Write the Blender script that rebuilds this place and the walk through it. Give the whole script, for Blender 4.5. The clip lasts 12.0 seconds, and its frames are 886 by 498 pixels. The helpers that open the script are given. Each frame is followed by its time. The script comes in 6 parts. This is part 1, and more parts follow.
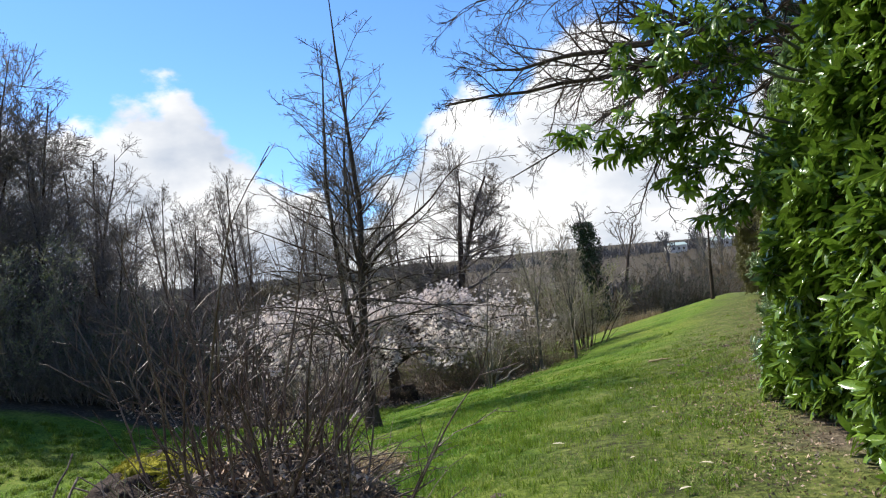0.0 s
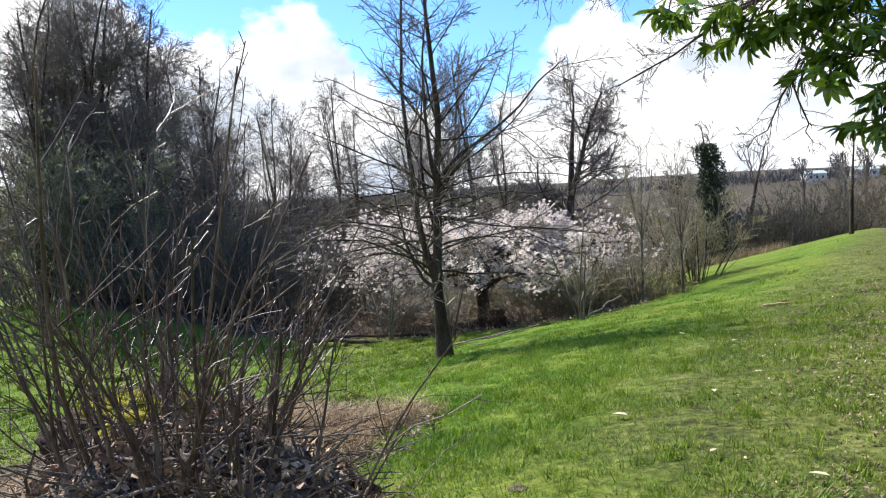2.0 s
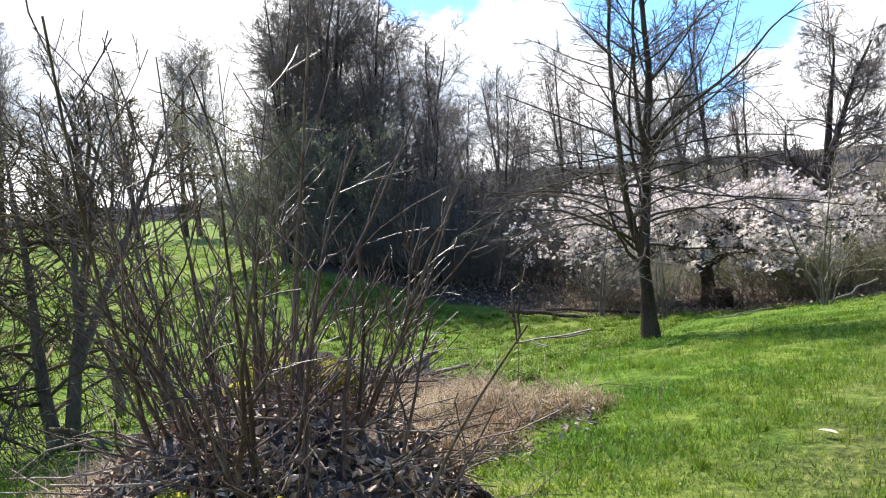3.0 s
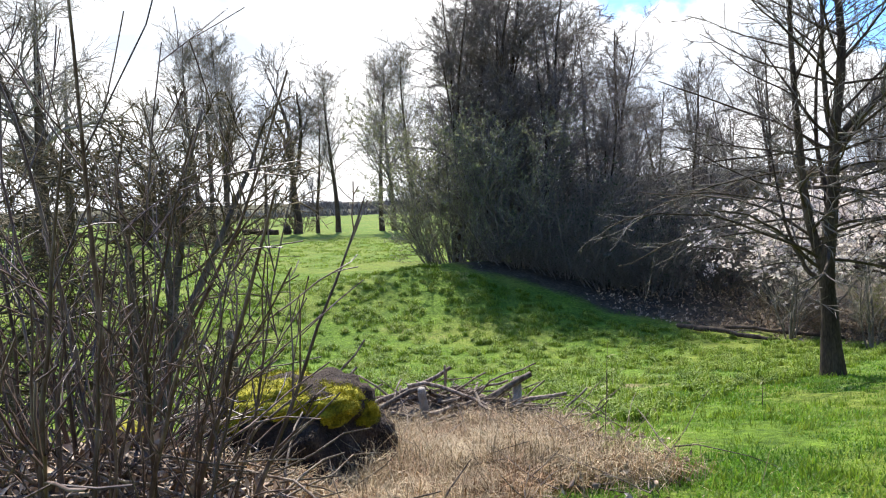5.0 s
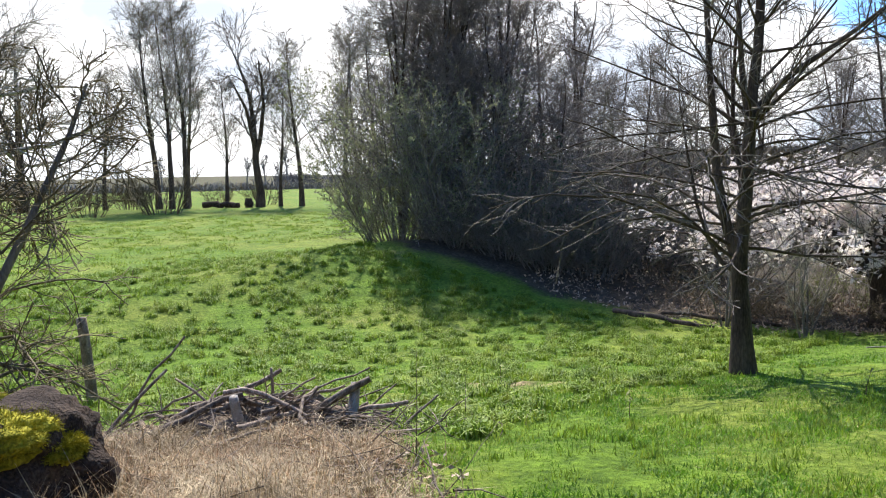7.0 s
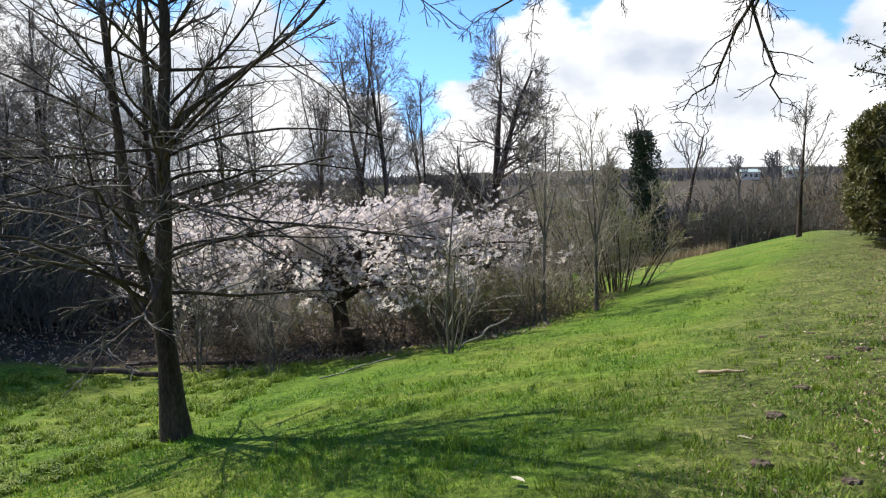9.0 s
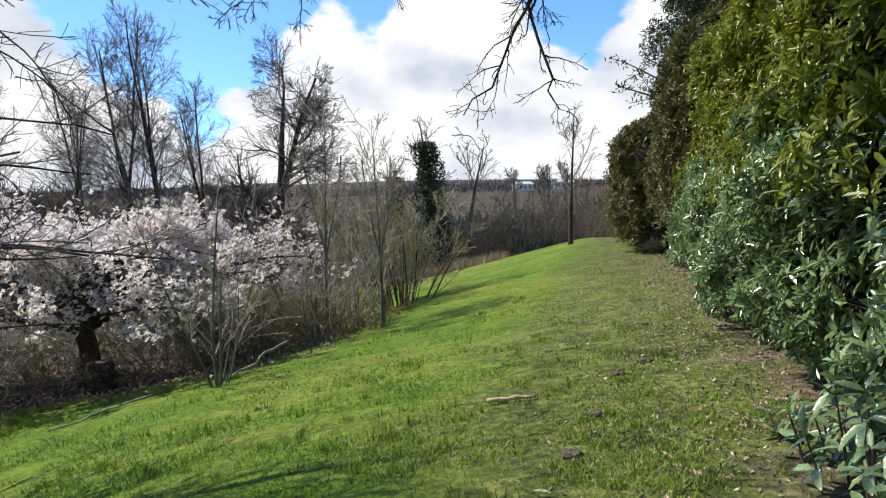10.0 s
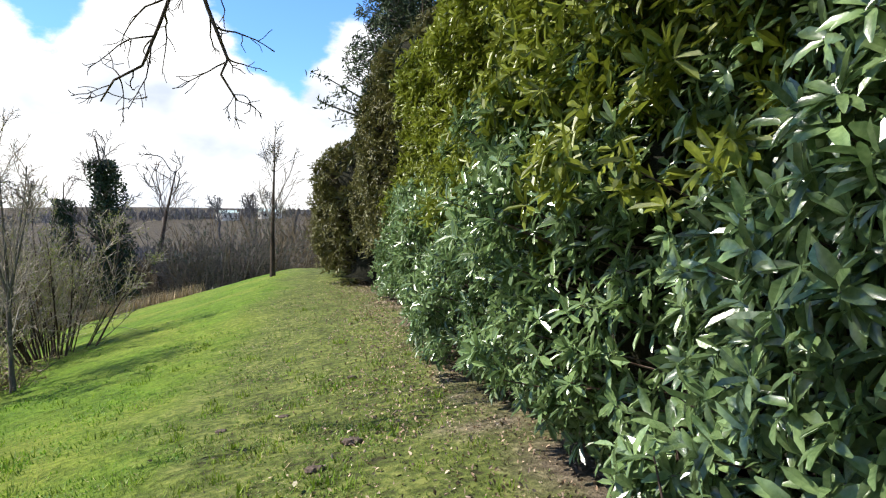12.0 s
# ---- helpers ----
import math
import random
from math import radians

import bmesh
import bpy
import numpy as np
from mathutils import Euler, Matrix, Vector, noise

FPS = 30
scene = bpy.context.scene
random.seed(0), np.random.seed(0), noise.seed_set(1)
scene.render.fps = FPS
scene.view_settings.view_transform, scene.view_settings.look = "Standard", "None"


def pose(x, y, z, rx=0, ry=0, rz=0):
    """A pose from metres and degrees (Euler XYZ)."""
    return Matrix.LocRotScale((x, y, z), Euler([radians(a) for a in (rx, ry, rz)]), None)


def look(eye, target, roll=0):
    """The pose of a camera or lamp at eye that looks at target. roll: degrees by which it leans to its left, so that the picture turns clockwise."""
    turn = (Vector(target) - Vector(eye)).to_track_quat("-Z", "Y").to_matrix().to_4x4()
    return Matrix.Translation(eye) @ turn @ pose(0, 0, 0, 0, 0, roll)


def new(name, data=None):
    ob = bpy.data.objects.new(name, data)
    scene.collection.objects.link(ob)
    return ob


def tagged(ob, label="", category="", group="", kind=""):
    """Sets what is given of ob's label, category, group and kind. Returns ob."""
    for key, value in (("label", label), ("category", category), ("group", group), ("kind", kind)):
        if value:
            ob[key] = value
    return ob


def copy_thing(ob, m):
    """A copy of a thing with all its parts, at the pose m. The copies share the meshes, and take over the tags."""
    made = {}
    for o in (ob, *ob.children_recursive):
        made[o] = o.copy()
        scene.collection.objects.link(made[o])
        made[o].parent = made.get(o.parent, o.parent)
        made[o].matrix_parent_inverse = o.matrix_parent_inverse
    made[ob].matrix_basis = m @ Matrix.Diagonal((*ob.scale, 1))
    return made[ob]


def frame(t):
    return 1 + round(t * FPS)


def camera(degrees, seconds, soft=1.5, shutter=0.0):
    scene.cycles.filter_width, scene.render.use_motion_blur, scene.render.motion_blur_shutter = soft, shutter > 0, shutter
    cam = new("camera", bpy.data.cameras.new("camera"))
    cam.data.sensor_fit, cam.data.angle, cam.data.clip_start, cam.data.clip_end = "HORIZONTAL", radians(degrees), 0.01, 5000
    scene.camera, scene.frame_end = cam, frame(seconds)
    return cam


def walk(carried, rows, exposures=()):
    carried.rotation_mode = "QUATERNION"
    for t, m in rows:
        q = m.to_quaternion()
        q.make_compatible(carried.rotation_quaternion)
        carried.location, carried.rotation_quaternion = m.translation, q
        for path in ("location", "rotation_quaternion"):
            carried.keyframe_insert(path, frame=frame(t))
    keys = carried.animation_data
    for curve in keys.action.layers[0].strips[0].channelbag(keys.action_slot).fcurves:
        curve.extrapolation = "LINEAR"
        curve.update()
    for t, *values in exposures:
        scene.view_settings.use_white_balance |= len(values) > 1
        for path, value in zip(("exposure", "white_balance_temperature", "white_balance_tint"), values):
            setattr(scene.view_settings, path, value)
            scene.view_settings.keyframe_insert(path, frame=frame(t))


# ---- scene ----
cam = camera(63.9, 12.0, soft=1.15)
METRES, EYE, TILT, LEAN, TURN = 9.5, 1.55, 3.0, 5.2, 0.0
ROWS = [
    (0.0, 0.0, 0.0, 0.0, 0.0, 0.0, -0.0),
    (0.5, 0.0116, 0.0361, -0.0013, 1.56, -3.94, -0.11),
    (1.0, 0.029, 0.074, -0.0031, 9.54, -5.61, -1.96),
    (1.5, 0.0404, 0.1061, -0.0077, 11.18, -5.73, -1.7),
    (2.0, 0.0531, 0.1428, -0.0064, 9.3, -6.69, -1.85),
    (2.5, 0.0735, 0.1728, -0.0097, 18.43, -6.65, -1.41),
    (3.0, 0.0853, 0.2087, -0.0124, 27.63, -9.42, -0.4),
    (5.0, 0.1216, 0.3483, -0.0192, 43.88, -9.62, 0.12),
    (5.5, 0.1259, 0.3856, -0.0204, 47.68, -10.05, 0.5),
    (6.0, 0.1358, 0.4291, -0.0226, 51.0, -11.03, -0.34),
    (6.5, 0.1411, 0.4647, -0.0269, 49.84, -10.8, 0.86),
    (7.0, 0.1479, 0.5047, -0.0256, 42.49, -11.65, -0.89),
    (7.5, 0.1598, 0.5421, -0.0262, 37.48, -9.19, -1.2),
    (9.5, 0.2012, 0.7165, -0.0333, -5.01, -6.82, -4.45),
    (10.0, 0.2151, 0.7657, -0.036, -11.82, -5.35, -4.31),
    (10.5, 0.2372, 0.8082, -0.041, -20.17, -4.61, -5.21),
    (11.0, 0.2626, 0.8536, -0.0405, -27.32, -4.29, -5.13),
    (11.5, 0.2821, 0.896, -0.0402, -32.43, -2.52, -5.16),
    (12.0, 0.3082, 0.9383, -0.0437, -35.08, -1.01, -4.97),
]
walk(cam, [(t, pose(0, 0, EYE, TILT, LEAN, TURN) @ pose(METRES * x, METRES * y, METRES * z, 90 + pitch, roll, yaw)) for t, x, y, z, yaw, pitch, roll in ROWS],
     exposures=[(0.0, 0.48), (1.0, 0.77), (2.0, 0.84), (3.0, 1.08), (5.0, 1.08), (6.0, 0.98), (7.5, 1.06), (9.5, 0.5), (10.5, 0.5), (11.2, 0.74), (12.0, 0.82)])

# ---- light ----
SUN_DIR = Vector((-0.80, 0.60, 1.12)).normalized()
sun = new("sun", bpy.data.lights.new("sun", "SUN"))
sun.data.energy, sun.data.angle, sun.data.color = 5.0, radians(0.55), (1.0, 0.95, 0.86)
sun.matrix_world = look(SUN_DIR * 60, (0, 0, 0))

world = bpy.data.worlds.new("sky")
scene.world = world
world.use_nodes = True
wn, wl = world.node_tree.nodes, world.node_tree.links
wn.clear()


def wnode(kind, **values):
    n = wn.new(kind)
    for k, v in values.items():
        n.inputs[k].default_value = v
    return n


def wmath(op, a, b=None, c=None):
    n = wn.new("ShaderNodeMath")
    n.operation = op
    for i, v in enumerate((a, b, c)):
        if v is None:
            continue
        if isinstance(v, (int, float)):
            n.inputs[i].default_value = v
        else:
            wl.new(v, n.inputs[i])
    return n.outputs[0]


sky = wn.new("ShaderNodeTexSky")
sky.sky_type, sky.sun_disc = "NISHITA", False
sky.sun_elevation, sky.sun_rotation = math.asin(SUN_DIR.z), math.atan2(SUN_DIR.x, SUN_DIR.y)
sky.air_density, sky.dust_density, sky.ozone_density = 0.9, 0.1, 3.0
coords = wn.new("ShaderNodeTexCoord")
split = wn.new("ShaderNodeSeparateXYZ")
wl.new(coords.outputs["Generated"], split.inputs[0])
squash = wn.new("ShaderNodeVectorMath")
squash.operation = "MULTIPLY"
squash.inputs[1].default_value = (1.0, 1.0, 1.7)
wl.new(coords.outputs["Generated"], squash.inputs[0])
puffs = wnode("ShaderNodeTexNoise", Scale=7.0, Detail=9.0, Roughness=0.56)
wl.new(squash.outputs[0], puffs.inputs["Vector"])
wide = wnode("ShaderNodeTexNoise", Scale=1.6, Detail=2.0, Roughness=0.5)
wl.new(squash.outputs[0], wide.inputs["Vector"])
shade = wnode("ShaderNodeTexNoise", Scale=5.0, Detail=6.0, Roughness=0.5)
wl.new(squash.outputs[0], shade.inputs["Vector"])
# height of the cloud tops round the horizon, from south through west, north and east
turn_round = wmath("ADD", wmath("DIVIDE", wmath("ARCTAN2", split.outputs[0], split.outputs[1]), 2 * math.pi), 0.5)
tops = wn.new("ShaderNodeValToRGB")
for i, (bearing, rise) in enumerate(((-180, 0.22), (-110, 0.36), (-75, 0.42), (-55, 0.36), (-38, 0.32), (-31, 0.27), (-25, 0.235), (-19, 0.27), (-15, 0.205), (-11, 0.16), (-7, 0.105), (-3, 0.14), (0, 0.205),
                                     (4, 0.245), (7, 0.24), (10, 0.29), (14, 0.33), (17, 0.305), (20, 0.24), (24, 0.185), (26, 0.24), (32, 0.28), (60, 0.2), (110, 0.26), (180, 0.22))):
    stop = tops.color_ramp.elements[i] if i < 2 else tops.color_ramp.elements.new(bearing / 360 + 0.5)
    stop.position, stop.color = bearing / 360 + 0.5, (rise, rise, rise, 1)
wl.new(turn_round, tops.inputs[0])
cover = wmath("ADD", wmath("MULTIPLY", wmath("SUBTRACT", puffs.outputs["Fac"], 0.46), 0.22),
              wmath("MULTIPLY", wmath("SUBTRACT", wide.outputs["Fac"], 0.5), 0.08))
cover = wmath("ADD", cover, wmath("SUBTRACT", tops.outputs[0], split.outputs[2]))
mask = wn.new("ShaderNodeMapRange")
mask.interpolation_type = "SMOOTHSTEP"
mask.inputs["From Min"].default_value, mask.inputs["From Max"].default_value = 0.0, 0.03
wl.new(cover, mask.inputs["Value"])
cloud_ramp = wn.new("ShaderNodeValToRGB")
cloud_ramp.color_ramp.elements[0].position, cloud_ramp.color_ramp.elements[0].color = 0.36, (0.56, 0.62, 0.72, 1)
cloud_ramp.color_ramp.elements[1].position, cloud_ramp.color_ramp.elements[1].color = 0.56, (1.0, 1.0, 1.0, 1)
wl.new(shade.outputs["Fac"], cloud_ramp.inputs[0])
blue, white, both = wnode("ShaderNodeBackground", Strength=0.145), wnode("ShaderNodeBackground", Strength=0.8), wn.new("ShaderNodeMixShader")
deep = wn.new("ShaderNodeMix")
deep.data_type, deep.blend_type = "RGBA", "MULTIPLY"
deep.inputs[0].default_value, deep.inputs[7].default_value = 1.0, (0.62, 0.86, 1.15, 1)
wl.new(sky.outputs[0], deep.inputs[6])
wl.new(deep.outputs[2], blue.inputs["Color"])
wl.new(cloud_ramp.outputs[0], white.inputs["Color"])
wl.new(mask.outputs[0], both.inputs[0])
wl.new(blue.outputs[0], both.inputs[1])
wl.new(white.outputs[0], both.inputs[2])
world_out = wn.new("ShaderNodeOutputWorld")
wl.new(both.outputs[0], world_out.inputs["Surface"])


# ---- materials ----
def material(name, colors, scale=8.0, rough=0.8, bump=0.3, detail=6.0, vary=0.0, spec=0.3, through_light=0.0, coords_from="Object", stretch=(1, 1, 1), fine=60.0, bump_dist=0.02):
    """Colours blended by two scales of noise, with relief; vary: spread of value between pieces."""
    m = bpy.data.materials.new(name)
    m.use_nodes = True
    n, l = m.node_tree.nodes, m.node_tree.links
    bsdf = n["Principled BSDF"]
    tc, mp = n.new("ShaderNodeTexCoord"), n.new("ShaderNodeMapping")
    mp.inputs["Scale"].default_value = stretch
    l.new(tc.outputs[coords_from], mp.inputs[0])
    big, small = n.new("ShaderNodeTexNoise"), n.new("ShaderNodeTexNoise")
    big.inputs["Scale"].default_value, big.inputs["Detail"].default_value = scale, detail
    small.inputs["Scale"].default_value, small.inputs["Detail"].default_value = fine, 4.0
    for q in (big, small):
        l.new(mp.outputs[0], q.inputs["Vector"])
    mix = n.new("ShaderNodeMath")
    mix.operation = "MULTIPLY_ADD"
    mix.inputs[1].default_value = 0.45
    l.new(small.outputs["Fac"], mix.inputs[0])
    half = n.new("ShaderNodeMath")
    half.operation = "MULTIPLY"
    half.inputs[1].default_value = 0.55
    l.new(big.outputs["Fac"], half.inputs[0])
    l.new(half.outputs[0], mix.inputs[2])
    ramp = n.new("ShaderNodeValToRGB")
    ramp.color_ramp.elements[0].position, ramp.color_ramp.elements[1].position = 0.36, 0.64
    ramp.color_ramp.elements[0].color, ramp.color_ramp.elements[1].color = (*colors[0], 1), (*colors[-1], 1)
    for i, c in enumerate(colors[1:-1]):
        e = ramp.color_ramp.elements.new(0.36 + 0.28 * (i + 1) / (len(colors) - 1))
        e.color = (*c, 1)
    l.new(mix.outputs[0], ramp.inputs[0])
    color = ramp.outputs[0]
    if vary:
        geo, hsv, rng_map = n.new("ShaderNodeNewGeometry"), n.new("ShaderNodeHueSaturation"), n.new("ShaderNodeMapRange")
        info, add, frac = n.new("ShaderNodeObjectInfo"), n.new("ShaderNodeMath"), n.new("ShaderNodeMath")
        frac.operation = "FRACT"
        l.new(geo.outputs["Random Per Island"], add.inputs[0])
        l.new(info.outputs["Random"], add.inputs[1])
        l.new(add.outputs[0], frac.inputs[0])
        rng_map.inputs["To Min"].default_value, rng_map.inputs["To Max"].default_value = 1 - vary, 1 + vary
        l.new(frac.outputs[0], rng_map.inputs[0])
        l.new(rng_map.outputs[0], hsv.inputs["Value"])
        l.new(color, hsv.inputs["Color"])
        color = hsv.outputs[0]
    l.new(color, bsdf.inputs["Base Color"])
    bsdf.inputs["Roughness"].default_value = rough
    bsdf.inputs["Specular IOR Level"].default_value = spec
    if bump:
        b = n.new("ShaderNodeBump")
        b.inputs["Strength"].default_value, b.inputs["Distance"].default_value = bump, bump_dist
        l.new(mix.outputs[0], b.inputs["Height"])
        l.new(b.outputs[0], bsdf.inputs["Normal"])
    if through_light:
        tr, ms = n.new("ShaderNodeBsdfTranslucent"), n.new("ShaderNodeMixShader")
        l.new(color, tr.inputs["Color"])
        ms.inputs[0].default_value = through_light
        l.new(bsdf.outputs[0], ms.inputs[1])
        l.new(tr.outputs[0], ms.inputs[2])
        l.new(ms.outputs[0], n["Material Output"].inputs["Surface"])
    return m


BARK = material("bark", [(0.022, 0.014, 0.009), (0.062, 0.043, 0.030), (0.12, 0.087, 0.062)], 5, 0.9, 0.8, stretch=(1, 1, 0.25))
BARK_GREY = material("grey_bark", [(0.07, 0.06, 0.05), (0.15, 0.13, 0.11), (0.22, 0.20, 0.17)], 5, 0.9, 0.7, stretch=(1, 1, 0.3))
TWIG = material("twig", [(0.105, 0.085, 0.073), (0.20, 0.17, 0.148)], 9, 0.75, 0.0, vary=0.3)
TWIG_MOSSY = material("mossy_twig", [(0.055, 0.043, 0.024), (0.12, 0.094, 0.052), (0.23, 0.18, 0.11)], 5, 0.85, 0.0, vary=0.4)
TWIG_GREY = material("grey_twig", [(0.18, 0.155, 0.13), (0.31, 0.275, 0.235)], 9, 0.75, 0.0, vary=0.3)
TWIG_SCRUB = material("scrub_twig", [(0.085, 0.064, 0.035), (0.18, 0.14, 0.082)], 3, 0.85, 0.0, vary=0.35)
STEM = material("coppice_stem", [(0.045, 0.025, 0.02), (0.10, 0.064, 0.05), (0.20, 0.155, 0.13)], 14, 0.42, 0.3, vary=0.3, stretch=(1, 1, 0.3))
STEM_GREEN = material("green_stem", [(0.05, 0.06, 0.025), (0.12, 0.12, 0.05)], 14, 0.6, 0.2, vary=0.3)
LAUREL = material("laurel_leaf", [(0.085, 0.155, 0.013), (0.17, 0.265, 0.034)], 12, 0.22, 0.15, vary=0.35, spec=0.5, through_light=0.22)
RHODO = material("rhododendron_leaf", [(0.10, 0.165, 0.055), (0.22, 0.305, 0.125)], 12, 0.27, 0.15, vary=0.45, spec=0.7, through_light=0.25)
GOLD = material("golden_laurel_leaf", [(0.12, 0.155, 0.014), (0.25, 0.275, 0.035)], 12, 0.4, 0.1, vary=0.35, spec=0.4, through_light=0.25)
BROWN_LEAF = material("bronze_leaf", [(0.09, 0.095, 0.03), (0.17, 0.155, 0.055)], 12, 0.45, 0.1, vary=0.35, through_light=0.15)
CONIFER = material("conifer_needles", [(0.045, 0.072, 0.036), (0.095, 0.125, 0.06)], 6, 0.7, 0.0, vary=0.35)
# near-black: the shade deep in the hedge is put into this colour
INNER_SHADE = material("hedge_depth_shade", [(0.012, 0.014, 0.008), (0.03, 0.028, 0.016)], 7, 0.95, 0.8, bump_dist=0.1)
IVY = material("ivy_leaf", [(0.02, 0.04, 0.015), (0.05, 0.075, 0.03)], 9, 0.4, 0.0, vary=0.4)
SPRING = material("young_leaf", [(0.17, 0.20, 0.045), (0.30, 0.32, 0.10)], 9, 0.6, 0.0, vary=0.4, through_light=0.3)
HOLLY = material("willow_leaf", [(0.16, 0.17, 0.085), (0.30, 0.31, 0.165)], 9, 0.6, 0.0, vary=0.4, through_light=0.45)
GRASS = material("grass_blade", [(0.064, 0.15, 0.008), (0.116, 0.244, 0.014), (0.208, 0.318, 0.034)], 0.7, 0.55, 0.0, vary=0.4, through_light=0.45, fine=9)
LAWN = material("worn_grass_blade", [(0.09, 0.16, 0.02), (0.155, 0.235, 0.032), (0.265, 0.28, 0.08)], 0.9, 0.6, 0.0, vary=0.4, through_light=0.3, fine=9)
TUSSOCK = material("tussock_blade", [(0.095, 0.165, 0.012), (0.175, 0.265, 0.02), (0.29, 0.335, 0.065)], 2.0, 0.6, 0.0, vary=0.4, through_light=0.35)
TWIG_PALE = material("pale_twig", [(0.26, 0.22, 0.17), (0.44, 0.38, 0.31)], 9, 0.75, 0.0, vary=0.3)
STRAW = material("dry_grass_blade", [(0.14, 0.098, 0.05), (0.34, 0.255, 0.145), (0.56, 0.45, 0.28)], 2.0, 0.7, 0.0, vary=0.4, through_light=0.15)
RUSSET = material("russet_dead_grass", [(0.13, 0.07, 0.035), (0.28, 0.165, 0.082), (0.43, 0.28, 0.15)], 2.0, 0.75, 0.0, vary=0.4, through_light=0.1)
DEAD = material("dead_leaf", [(0.17, 0.105, 0.066), (0.34, 0.24, 0.16), (0.52, 0.43, 0.33)], 5, 0.7, 0.2, vary=0.5)
PALE = material("pale_fallen_leaf", [(0.40, 0.34, 0.2), (0.58, 0.52, 0.36)], 12, 0.5, 0.2, vary=0.2)
MOSS = material("yellow_moss", [(0.10, 0.10, 0.008), (0.29, 0.26, 0.016), (0.48, 0.42, 0.035)], 9, 0.95, 0.9, bump_dist=0.03)
ROT = material("rotten_wood", [(0.012, 0.008, 0.006), (0.045, 0.029, 0.02), (0.095, 0.066, 0.047)], 5, 0.95, 1.0, bump_dist=0.05)
WEATHERED = material("weathered_wood", [(0.16, 0.135, 0.115), (0.32, 0.28, 0.24), (0.44, 0.40, 0.35)], 6, 0.85, 0.7, stretch=(6, 0.6, 2))
STICK = material("dead_stick", [(0.06, 0.042, 0.03), (0.165, 0.122, 0.09), (0.37, 0.30, 0.23)], 7, 0.85, 0.5, vary=0.45, stretch=(3, 3, 1))
SOIL = material("soil", [(0.045, 0.033, 0.024), (0.11, 0.08, 0.06), (0.20, 0.155, 0.12)], 6, 0.95, 1.0, bump_dist=0.04)
PETAL = material("blossom_petal", [(0.70, 0.60, 0.55), (0.86, 0.80, 0.75)], 8, 0.55, 0.0, vary=0.1, through_light=0.5)
ROOF = material("green_metal_roof", [(0.40, 0.50, 0.44), (0.55, 0.64, 0.57)], 2, 0.45, 0.1)
WALL = material("pale_render_wall", [(0.50, 0.48, 0.43), (0.64, 0.61, 0.55)], 2, 0.85, 0.1)
FAR_WOOD = material("far_woodland", [(0.09, 0.088, 0.09), (0.15, 0.145, 0.14)], 0.6, 0.95, 0.0, vary=0.25)


# ---- small tools ----
def empty(name, place=(0, 0, 0), label="", category="", group="", kind=""):
    ob = new(name)
    ob.location = place
    return tagged(ob, label, category, group, kind)


def mesh_of(name, verts, faces, mat, smooth=True):
    """A mesh from arrays; faces: a list of (n, 3) or (n, 4) index arrays."""
    me = bpy.data.meshes.new(name)
    verts = np.asarray(verts, np.float32)
    faces = [np.asarray(f, np.int32) for f in faces if len(f)]
    loops = np.concatenate([f.ravel() for f in faces])
    sizes = np.concatenate([np.full(len(f), f.shape[1], np.int32) for f in faces])
    me.vertices.add(len(verts))
    me.vertices.foreach_set("co", verts.ravel())
    me.loops.add(len(loops))
    me.loops.foreach_set("vertex_index", loops)
    me.polygons.add(len(sizes))
    me.polygons.foreach_set("loop_start", np.concatenate([[0], np.cumsum(sizes)[:-1]]).astype(np.int32))
    me.update(calc_edges=True)
    me.polygons.foreach_set("use_smooth", np.full(len(sizes), smooth))
    me.materials.append(mat)
    return me


def part(name, me, parent, label="", kind=""):
    ob = new(name, me)
    ob.parent = parent
    return tagged(ob, label, kind=kind)


def bm_mesh(name, bm, mat, smooth=True):
    me = bpy.data.meshes.new(name)
    for f in bm.faces:
        f.smooth = smooth
    bm.to_mesh(me)
    bm.free()
    me.materials.append(mat)
    return me


def unit(v):
    return v / np.maximum(np.linalg.norm(v, axis=-1, keepdims=True), 1e-9)


def tubes(P, R, k):
    """Tapered tubes along polylines P (b, n, 3) of radii R (b, n), k sides."""
    b, n, _ = P.shape
    T = unit(np.gradient(P, axis=1))
    ref = np.where(np.abs(T[:, :1, 2:3]) > 0.8, np.array([1.0, 0, 0]), np.array([0, 0, 1.0]))
    U = unit(np.cross(T, ref))
    V = np.cross(T, U)
    a = np.arange(k) * 2 * np.pi / k
    ring = U[:, :, None] * np.cos(a)[:, None] + V[:, :, None] * np.sin(a)[:, None]
    verts = (P[:, :, None] + ring * R[:, :, None, None]).reshape(-1, 3)
    i = np.arange(b)[:, None, None] * n * k + np.arange(n - 1)[None, :, None] * k + np.arange(k)
    j = np.arange(b)[:, None, None] * n * k + np.arange(n - 1)[None, :, None] * k + (np.arange(k) + 1) % k
    return verts, np.stack([i, j, j + k, i + k], -1).reshape(-1, 4)


def join(pieces):
    verts, faces, at = [], [], 0
    for v, f in pieces:
        verts.append(v)
        faces.append(f + at)
        at += len(v)
    return np.concatenate(verts), faces


def path(rng, start, way, length, n, wiggle, up):
    """Wandering polylines from start (b, 3) along way; up: how much they turn to the sky (minus: droop)."""
    pts, p, d = [start], start, way
    step = (length / (n - 1))[:, None]
    for _ in range(n - 1):
        d = unit(d + rng.normal(0, wiggle, d.shape) + np.array([0, 0, up]))
        p = p + d * step
        pts.append(p)
    return np.stack(pts, 1)


